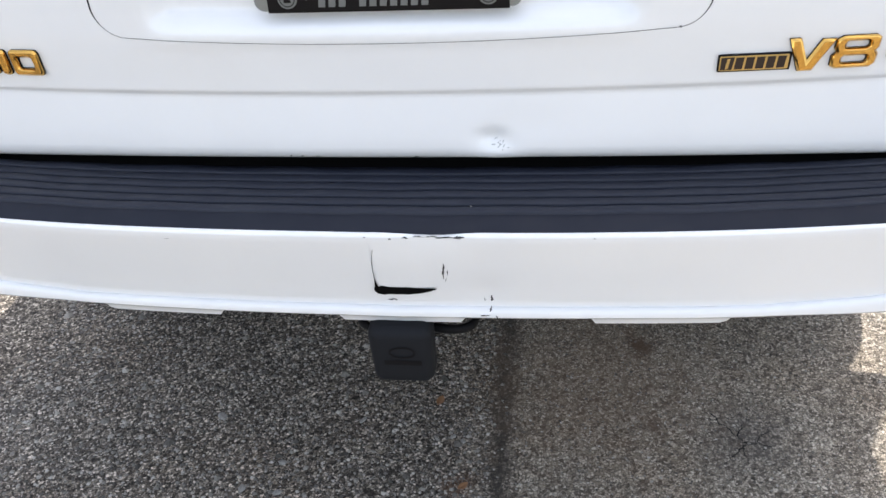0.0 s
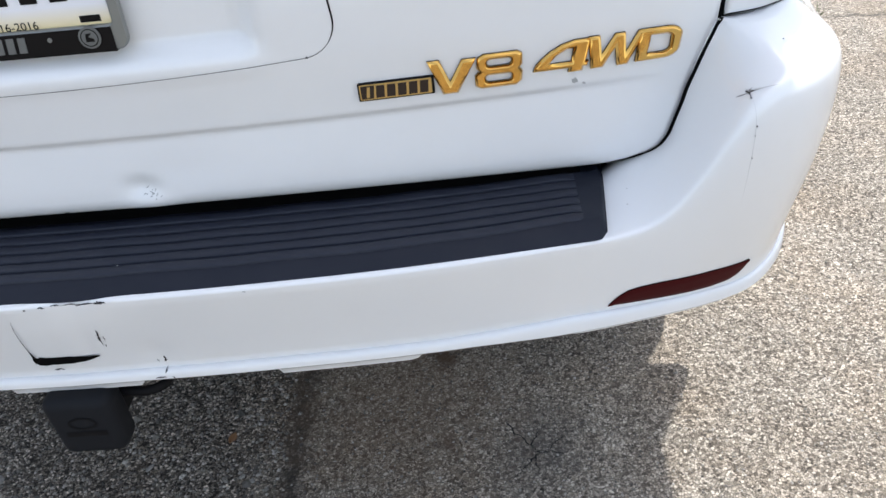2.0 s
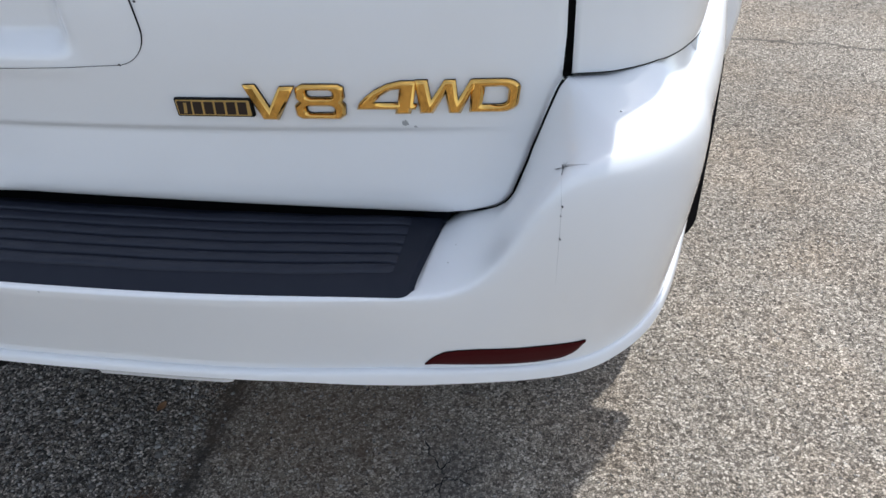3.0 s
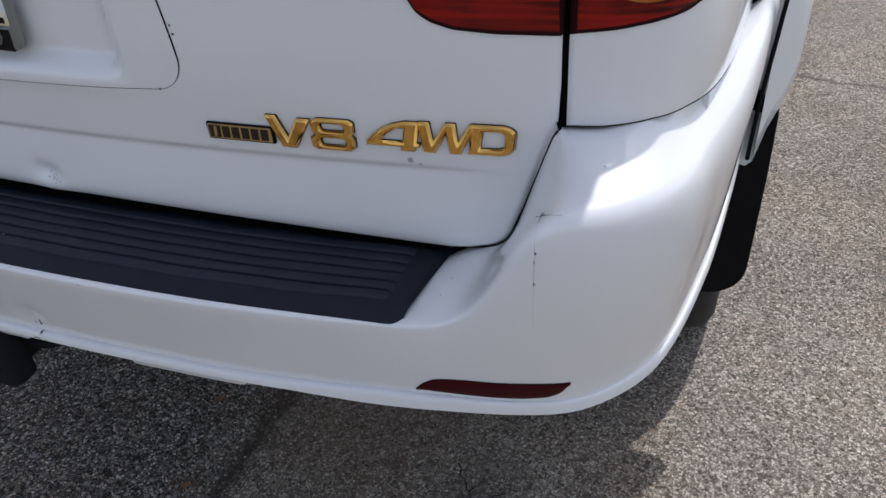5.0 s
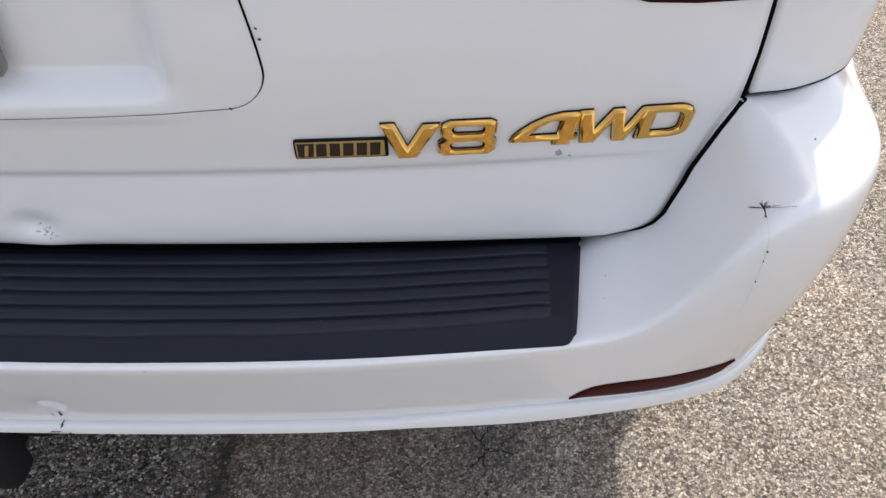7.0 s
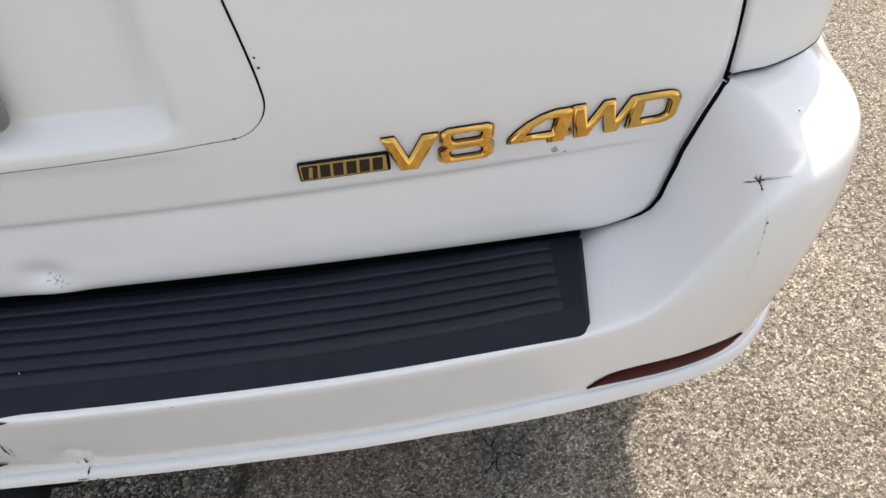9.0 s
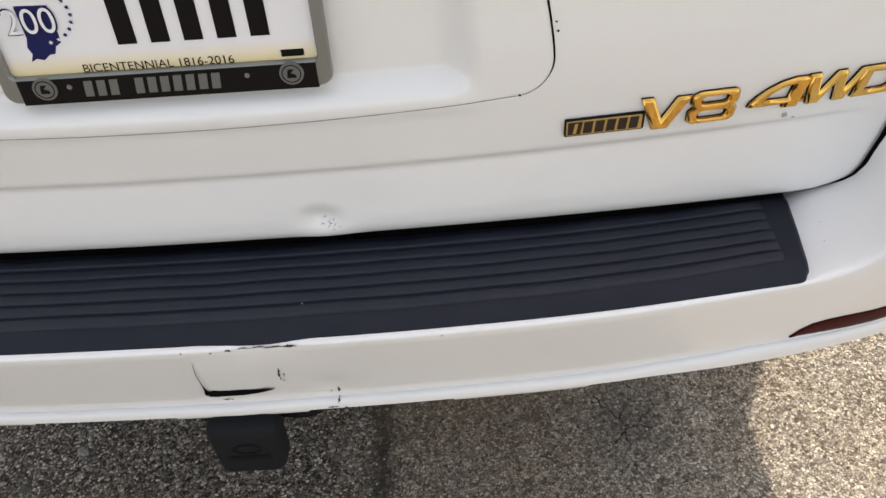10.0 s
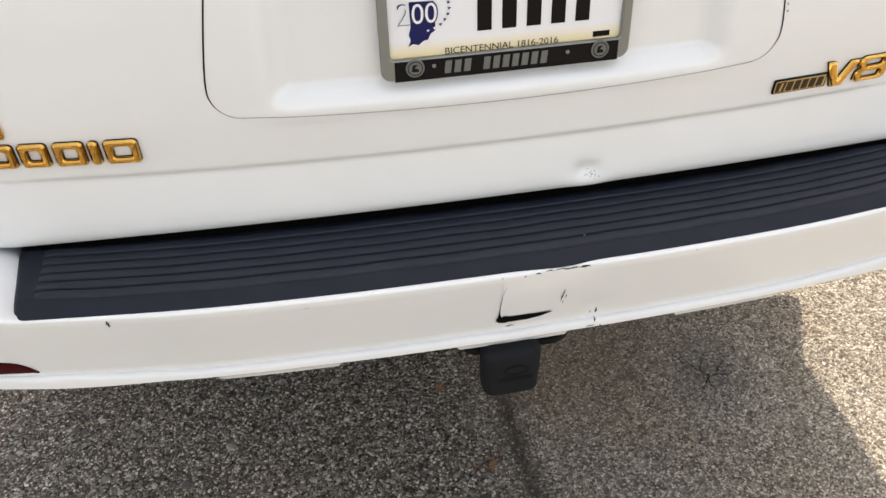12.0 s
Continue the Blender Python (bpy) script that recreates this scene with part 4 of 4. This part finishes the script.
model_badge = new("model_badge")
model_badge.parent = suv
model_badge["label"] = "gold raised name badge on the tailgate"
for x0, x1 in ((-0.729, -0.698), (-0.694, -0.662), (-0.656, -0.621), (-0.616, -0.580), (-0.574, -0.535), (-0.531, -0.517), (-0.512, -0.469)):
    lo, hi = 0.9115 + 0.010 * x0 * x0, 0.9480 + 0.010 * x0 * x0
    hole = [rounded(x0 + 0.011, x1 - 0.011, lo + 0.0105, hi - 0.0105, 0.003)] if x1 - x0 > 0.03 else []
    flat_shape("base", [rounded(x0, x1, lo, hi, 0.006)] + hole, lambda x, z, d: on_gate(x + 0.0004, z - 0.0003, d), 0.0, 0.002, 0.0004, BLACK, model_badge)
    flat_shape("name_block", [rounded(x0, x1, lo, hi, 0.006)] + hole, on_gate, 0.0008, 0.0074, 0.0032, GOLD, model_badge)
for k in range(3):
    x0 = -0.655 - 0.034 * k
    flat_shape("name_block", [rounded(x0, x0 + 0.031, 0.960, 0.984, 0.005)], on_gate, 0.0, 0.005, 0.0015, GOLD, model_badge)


# ---- damage to the paint ----
BUMPER_BODY = bumper_ob.evaluated_get(bpy.context.evaluated_depsgraph_get())


def on_face(x, z, proud):
    """A place on the bumper's rear face, met along a line that falls at 36 degrees."""
    fall = Vector((0, 1, -0.72)).normalized()
    hit, place, normal, _ = BUMPER_BODY.ray_cast(Vector((x, plan_y(x) + 0.004, z)) - fall * 0.5, fall)
    if not hit:
        return (x, plan_y(x) - proud, z)
    return tuple(place + normal * (proud if normal.dot(fall) < 0 else -proud))


def on_level(x, z, proud):
    """A place on the bumper's face at a given height."""
    hit, place, normal, _ = BUMPER_BODY.ray_cast(Vector((x, -0.6, z)), Vector((0, 1, 0)))
    return tuple(place + normal * (proud if normal.y < 0 else -proud)) if hit else (x, plan_y(x) - proud, z)


def reflector(side):
    """A long red lens that sits on the ledge and tapers to a point at both ends."""
    def outline(t):
        lo = lerp(t, (0.0, 0.05, 0.45, 0.72, 0.86, 0.94, 1.0), (0.6452, 0.6450, 0.6448, 0.6450, 0.6475, 0.6540, 0.6712))
        hi = lerp(t, (0.0, 0.06, 0.13, 0.22, 0.36, 0.7, 1.0), (0.6456, 0.6580, 0.6665, 0.6700, 0.6722, 0.6735, 0.6722))
        return 0.664 + 0.177 * t, lo, max(hi, lo + 0.0002)

    def skin(grow, proud):
        rows = []
        for t in np.linspace(0, 1, 40):
            x, lo, hi = outline(t)
            lo, hi = lo - grow * 0.5, hi + grow
            rows.append([on_level(side * x, lo + (hi - lo) * k / 6, proud - (0.0014 * (abs(k - 3) / 3) ** 4 if proud > 0.001 else 0.0)) for k in range(7)])
        return grid_bm(rows)

    lens = part("reflector", skin(0.0, 0.0024), REFLECTOR, suv, "dark red bumper reflector")
    part("bezel", skin(0.0012, 0.0005), BLACK, lens)
    return lens


for side in (1, -1):
    reflector(side)


def mark(points, width, mat=CHIP, surface=on_face, proud=0.0007, seed=1, name="paint_chip"):
    """A ragged scratch along a short line of (x, z)."""
    if surface is on_face:
        points = [(x + 0.004, z) for x, z in points]
    rnd = random.Random(seed)
    fine = [(p.x, p.y) for p in spline(points, 5)]
    jag = [0.35 + 0.9 * rnd.random() for _ in fine]
    fine = [(x + rnd.uniform(-1, 1) * width * 0.25, z + rnd.uniform(-1, 1) * width * 0.25) for x, z in fine]
    last = len(fine) - 1
    return part(name, ribbon(fine, lambda t: width * jag[round(t * last)] * (0.25 + math.sin(math.pi * min(1, max(0, t)))), surface, proud), mat, suv)


def hitch_flap():
    """The small access flap over the hitch, pushed out of line so that its foot gapes."""
    # the open joint round the flap: thin down its side, wide and black along its foot
    line = spline([(-0.0205, 0.738), (-0.0248, 0.722), (-0.0262, 0.704), (-0.0262, 0.690), (-0.0258, 0.682), (-0.0235, 0.6770), (-0.016, 0.6752), (0.030, 0.6752), (0.0525, 0.6782)], 6)
    last = len(line) - 1
    jag = random.Random(3)
    def gap(t):
        return lerp(t, (0.0, 0.12, 0.35, 0.50, 0.62, 0.80, 1.0), (0.0003, 0.0006, 0.0010, 0.0040, 0.0140, 0.0130, 0.0016)) * jag.uniform(0.88, 1.1)
    part("flap_gap", ribbon([(p.x, p.y) for p in line], gap, on_face, 0.0024), SHADOW_GAP, suv, "black gap round the bent hitch flap")
    bm = grid_bm([[on_face(x, z, 0.0016 * smooth01((x + 0.0255) / 0.004) * smooth01((0.051 - x) / 0.03) * smooth01((0.745 - z) / 0.03) + 0.0004 * smooth01((0.75 - z) / 0.01)) for z in np.linspace(0.6790, 0.748, 16)] for x in np.linspace(-0.0250, 0.052, 22)])
    part("hitch_flap", bm, PAINT, suv)


hitch_flap()
mark([(0.062, 0.716), (0.061, 0.708), (0.0595, 0.700), (0.060, 0.692)], 0.0020, seed=5)
mark([(0.066, 0.706), (0.065, 0.698)], 0.0014, seed=6)
mark([(0.0635, 0.694), (0.062, 0.689)], 0.0013, seed=7)
mark([(0.119, 0.668), (0.120, 0.662), (0.118, 0.658)], 0.0030, seed=8)
mark([(0.110, 0.664), (0.111, 0.658)], 0.0022, SCUFF, seed=9)
mark([(0.119, 0.650), (0.118, 0.643), (0.117, 0.640)], 0.0019, seed=10)
mark([(0.104, 0.633), (0.110, 0.634), (0.117, 0.634)], 0.0018, seed=11)
mark([(0.125, 0.634), (0.128, 0.629)], 0.0018, seed=12)
mark([(-0.018, 0.6585), (-0.010, 0.6595), (-0.005, 0.658)], 0.0023, seed=13)
mark([(-0.006, 0.731), (0.004, 0.732)], 0.0012, seed=14)
mark([(0.004, 0.732), (0.007, 0.731)], 0.0022, seed=15)
mark([(0.006, 0.702), (0.009, 0.699)], 0.0030, SCUFF, seed=16)
for k, (x0, x1, z, w) in enumerate(((0.014, 0.022, 0.7530, 0.0015), (0.028, 0.040, 0.7548, 0.0013), (0.040, 0.060, 0.7545, 0.0013), (0.056, 0.082, 0.7535, 0.0018), (0.078, 0.091, 0.7535, 0.0028), (-0.002, 0.001, 0.7515, 0.0013), (-0.034, -0.031, 0.7525, 0.0010))):
    mark([(x0, z), ((x0 + x1) / 2, z + 0.001), (x1, z)], w, seed=20 + k, proud=0.0012)
mark([(-0.548, 0.752), (-0.547, 0.746), (-0.5475, 0.741)], 0.0034, seed=40)
mark([(0.245, 0.752), (0.249, 0.752)], 0.0014, SCUFF, seed=41)
mark([(-0.30, 0.744), (-0.290, 0.7445)], 0.0009, SCUFF, seed=42)
# scuffs in the tailgate's dent, grey chip under the badge, nicks along its lower edge
scuffs = random.Random(4)
for k in range(12):
    x, z, a = 0.129 + scuffs.gauss(0, 0.007), 0.818 + scuffs.gauss(0, 0.0045), radians(scuffs.uniform(-50, 70))
    r = scuffs.uniform(0.002, 0.006)
    mark([(x, z), (x + r * 0.5 * math.cos(a), z + r * 0.5 * math.sin(a)), (x + r * math.cos(a), z + r * math.sin(a))], 0.0010, SCUFF, on_gate, 0.0005, 50 + k, "scuff")
mark([(0.632, 0.9015), (0.641, 0.8985)], 0.0066, SCUFF, on_gate, 0.0006, 60)
mark([(0.645, 0.8965), (0.649, 0.8945)], 0.0025, SCUFF, on_gate, 0.0006, 61)
for k, x in enumerate((-0.150, -0.135, -0.113, 0.02)):
    mark([(x, 0.8015), (x + 0.006, 0.8020)], 0.0020, CHIP, on_gate, 0.0006, 64 + k)
for k, (x, z) in enumerate(((0.3785, 1.048), (0.3800, 1.038), (0.344, 0.9695))):
    mark([(x, z), (x + 0.002, z - 0.002)], 0.0022, CHIP, on_gate, 0.0010, 70 + k)


# the star crack on the raised corner
def corner_surface():
    dg = bpy.context.evaluated_depsgraph_get()
    ev = bumper_ob.evaluated_get(dg)

    def at(x, z, proud):
        origin = Vector((x, -0.6, z + 0.52))
        hit, place, normal, _ = ev.ray_cast(origin, Vector((0, 1, -0.8)).normalized())
        if not hit:
            return (x, plan_y(x) - proud, z)
        return tuple(place + normal * (proud if normal.y < 0.3 else -proud))
    return at


crack_on = corner_surface()
CX, CZ = 0.808, 0.923
rnd = random.Random(9)
# a fan of hairlines over the hit, a longer one along the ridge, a short dark cross at the middle
for k in range(9):
    a = radians(8 + 13 * k + rnd.uniform(-5, 5))
    r = rnd.uniform(0.004, 0.012)
    mark([(CX, CZ), (CX + r * 0.5 * math.cos(a), CZ + r * 0.5 * math.sin(a)), (CX + r * math.cos(a), CZ + r * math.sin(a))], 0.00040, CHIP, crack_on, 0.0006, 80 + k, "star_crack")
mark([(CX - 0.0085, CZ), (CX - 0.004, CZ - 0.0004), (CX + 0.004, CZ)], 0.0012, CHIP, crack_on, 0.0006, 95, "star_crack")
mark([(CX + 0.002, CZ), (CX + 0.012, CZ + 0.0014), (CX + 0.025, CZ + 0.0030)], 0.0004, CHIP, crack_on, 0.0006, 97, "star_crack")
mark([(CX - 0.0012, CZ + 0.005), (CX, CZ), (CX, CZ - 0.009)], 0.0013, CHIP, crack_on, 0.0006, 98, "star_crack")
mark([(CX, CZ - 0.008), (CX, CZ - 0.0105)], 0.0016, CHIP, crack_on, 0.0006, 96, "star_crack")
mark([(CX, CZ - 0.012), (CX + 0.0015, CZ - 0.060), (CX - 0.001, CZ - 0.14)], 0.0003, SCUFF, crack_on, 0.0006, 99, "hairline_scratch")
for k, (dx, dz) in enumerate(((0.002, -0.046), (0.001, -0.057), (0.001, -0.083))):
    mark([(CX + dx, CZ + dz), (CX + dx + 0.001, CZ + dz - 0.003)], 0.0015 if k != 1 else 0.0008, CHIP, crack_on, 0.0008, 100 + k)


def speck(name, x, y, z, size, mat, seed):
    """A tiny flat fleck that lies on an upward surface."""
    rnd = random.Random(seed)
    pts = [(x + size * math.cos(a) * rnd.uniform(0.5, 1.1), y + size * math.sin(a) * rnd.uniform(0.5, 1.1)) for a in np.linspace(0, 2 * math.pi, 8)[:-1]]
    slab(name, pts, lambda px, py, up: (px, py, z + up), 0.0, 0.0008, mat, suv)


LINT = material("pale_lint", (0.55, 0.54, 0.50), 0.8)
for k, (x, y, z) in enumerate(((0.412, 0.0465, 0.7716), (0.1720, 0.0438, 0.7718), (0.100, 0.0375, 0.7712))):
    speck("lint", x, y, z, 0.0011, LINT, 200 + k)
GRIME = material("road_grime", (0.30, 0.29, 0.27), 0.8)
grit = random.Random(8)
for k in range(2):
    x, y = 0.690 + grit.gauss(0, 0.008), 0.094 + grit.gauss(0, 0.009)
    hit, place, normal, _ = BUMPER_BODY.ray_cast(Vector((x, y, 1.2)), Vector((0, 0, -1)))
    if hit:
        speck("grime_fleck", x, y, place.z + 0.0003, grit.uniform(0.0005, 0.0011), GRIME, 220 + k)
hit, place, normal, _ = BUMPER_BODY.ray_cast(Vector((0.857, 0.128, 1.2)), Vector((0, 0, -1)))
speck("paint_chip", 0.857, 0.128, place.z + 0.0006, 0.0009, CHIP, 240)


# ---- ground ----
def ground():
    bm = bmesh.new()
    bmesh.ops.create_grid(bm, x_segments=1, y_segments=1, size=2500)
    ob = mesh_object("ground", bm, ASPHALT, smooth=False)
    return tagged(ob, "worn grey and tan chip-sealed asphalt", "ground", kind="structure")


lot = ground()


def cracks():
    """Fine branching cracks in the asphalt beside the oil stain."""
    rnd = random.Random(12)
    tar = material("crack_dark", (0.022, 0.022, 0.022), 0.9, spec=0.1)
    lines = ([(0.530, 0.492), (0.548, 0.455), (0.572, 0.425), (0.584, 0.404)], [(0.584, 0.404), (0.566, 0.380), (0.548, 0.362), (0.535, 0.345)], [(0.584, 0.404), (0.610, 0.408), (0.640, 0.400)],
             [(0.584, 0.404), (0.580, 0.380), (0.586, 0.352)], [(0.610, 0.408), (0.622, 0.432), (0.640, 0.445)], [(0.572, 0.425), (0.590, 0.455), (0.586, 0.480)])
    for pts in lines:
        fine = [(p.x + rnd.gauss(0, 0.0022), p.y + rnd.gauss(0, 0.0022)) for p in spline(pts, 6)]
        last = len(fine) - 1
        wide = [rnd.uniform(0.3, 1.0) for _ in fine]
        mesh_object("crack", ribbon(fine, lambda t: 0.0046 * wide[round(t * last)] * (1 - 0.6 * t), lambda x, y, up: (x, y, up), 0.0012), tar, lot)


cracks()


def loose_stones():
    """Stone chips that stand proud of the asphalt near the bumper."""
    rnd = random.Random(4)
    verts, faces = [], []
    base = [(0, 0, 1), (1, 0, 0.1), (0.3, 0.95, 0.1), (-0.8, 0.6, 0.1), (-0.8, -0.6, 0.1), (0.3, -0.95, 0.1)]
    for k in range(52000):
        x, y = rnd.uniform(-1.1, 1.5), rnd.uniform(-0.35, 1.5)
        if x > 0.1 and rnd.random() < 0.75 or abs(x - 0.09) < 0.02 and rnd.random() < 0.7:
            continue
        s = 0.0018 + 0.0040 * rnd.random() ** 2.5 if x < 0.1 else 0.0014 + 0.0024 * rnd.random() ** 2
        if rnd.random() < 0.035 and x < 0.1:
            s *= rnd.uniform(1.4, 2.6)
        turn, sx, h = rnd.uniform(0, 6.28), rnd.uniform(0.7, 1.3), rnd.uniform(0.5, 0.9)
        c, d = math.cos(turn), math.sin(turn)
        i = len(verts)
        for bx, by, bz in base:
            bx, by = bx * sx * rnd.uniform(0.75, 1.2), by * rnd.uniform(0.75, 1.2)
            verts.append((x + s * (bx * c - by * d), y + s * (bx * d + by * c), s * h * (bz - 0.12)))
        for j in range(5):
            faces.append((i, i + 1 + j, i + 1 + (j + 1) % 5))
    me = bpy.data.meshes.new("loose_stones")
    me.from_pydata(verts, [], faces)
    me.materials.append(STONE)
    return tagged(new("loose_stones", me), "small loose stone chips on the asphalt", "gravel", kind="stuff")


loose_stones()


PALE_STONE = material("pale_stone", (0.25, 0.24, 0.225), 0.8, spec=0.25)
_pale = Graph(PALE_STONE)
_pale.colour(_pale.ramp(_pale.noise(260.0, 4.0, 0.6), (0.3, (0.17, 0.16, 0.15)), (0.7, (0.33, 0.32, 0.30))))


def pebble(x, y, length, width, turn, seed):
    """A broken, flattish stone half sunk among the chips."""
    rnd = random.Random(seed)
    bm = bmesh.new()
    bmesh.ops.create_icosphere(bm, subdivisions=2, radius=0.5)
    for v in bm.verts:
        r = rnd.uniform(0.84, 1.10)
        px, py, pz = v.co.x * length * r, v.co.y * width * r, max(v.co.z, -0.15) * width * 0.55 * r
        v.co = (px * math.cos(turn) - py * math.sin(turn), px * math.sin(turn) + py * math.cos(turn), pz)
    ob = mesh_object("stone", bm, PALE_STONE, smooth=False)
    ob.location = (x, y, width * 0.06)
    return tagged(ob, "pale grey broken stone lying loose on asphalt", "stone", "larger loose stones")


for k, (x, y, length, width, turn) in enumerate(((-0.528, 0.425, 0.030, 0.018, 2.3), (-0.356, 0.300, 0.019, 0.014, 2.7), (-0.211, 0.430, 0.024, 0.010, 1.1), (-0.345, 0.221, 0.018, 0.014, 0.4), (-0.450, 0.697, 0.017, 0.012, 0.2), (-0.420, 0.227, 0.020, 0.016, 1.9), (-0.010, 0.393, 0.014, 0.011, 0.7), (0.012, 0.380, 0.013, 0.010, 2.0))):
    pebble(x, y, length, width, turn, 300 + k)


def leaf(x, y, size, turn):
    rows = []
    for t in np.linspace(0, 1, 9):
        w = size * 0.32 * math.sin(math.pi * t) ** 0.8 + 0.0004
        row = []
        for k in (-1, -0.5, 0, 0.5, 1):
            px, py = size * (t - 0.5), w * k
            row.append((px * math.cos(turn) - py * math.sin(turn), px * math.sin(turn) + py * math.cos(turn), 0.003 + 0.004 * abs(k) + 0.004 * t * t))
        rows.append(row)
    ob = mesh_object("leaf", grid_bm(rows), LEAF)
    ob.location = (x, y, 0.001)
    ob.modifiers.new("thick", "SOLIDIFY").thickness = 0.0006
    return tagged(ob, "small curled brown dry leaf on asphalt", "leaf", "dry leaves")


leaf(-0.048, 0.492, 0.027, 1.2)
leaf(0.024, 0.255, 0.023, 0.6)


def grass_tuft(x, y):
    rnd = random.Random(5)
    rows = bmesh.new()
    for k in range(16):
        a, r, h = rnd.uniform(0, 6.28), rnd.uniform(0, 0.02), rnd.uniform(0.02, 0.045)
        bx, by, lean = r * math.cos(a), r * math.sin(a), rnd.uniform(0.005, 0.03)
        w = 0.0018
        v = [rows.verts.new(p) for p in ((bx - w, by, 0), (bx + w, by, 0), (bx + lean * math.cos(a) + w * 0.6, by + lean * math.sin(a), h * 0.6), (bx + lean * 1.8 * math.cos(a), by + lean * 1.8 * math.sin(a), h))]
        rows.faces.new(v)
    ob = mesh_object("grass_tuft", rows, WEED, smooth=False)
    ob.location = (x, y, 0)
    return tagged(ob, "small green weed growing from a crack", "weed")


grass_tuft(1.93, 2.62)
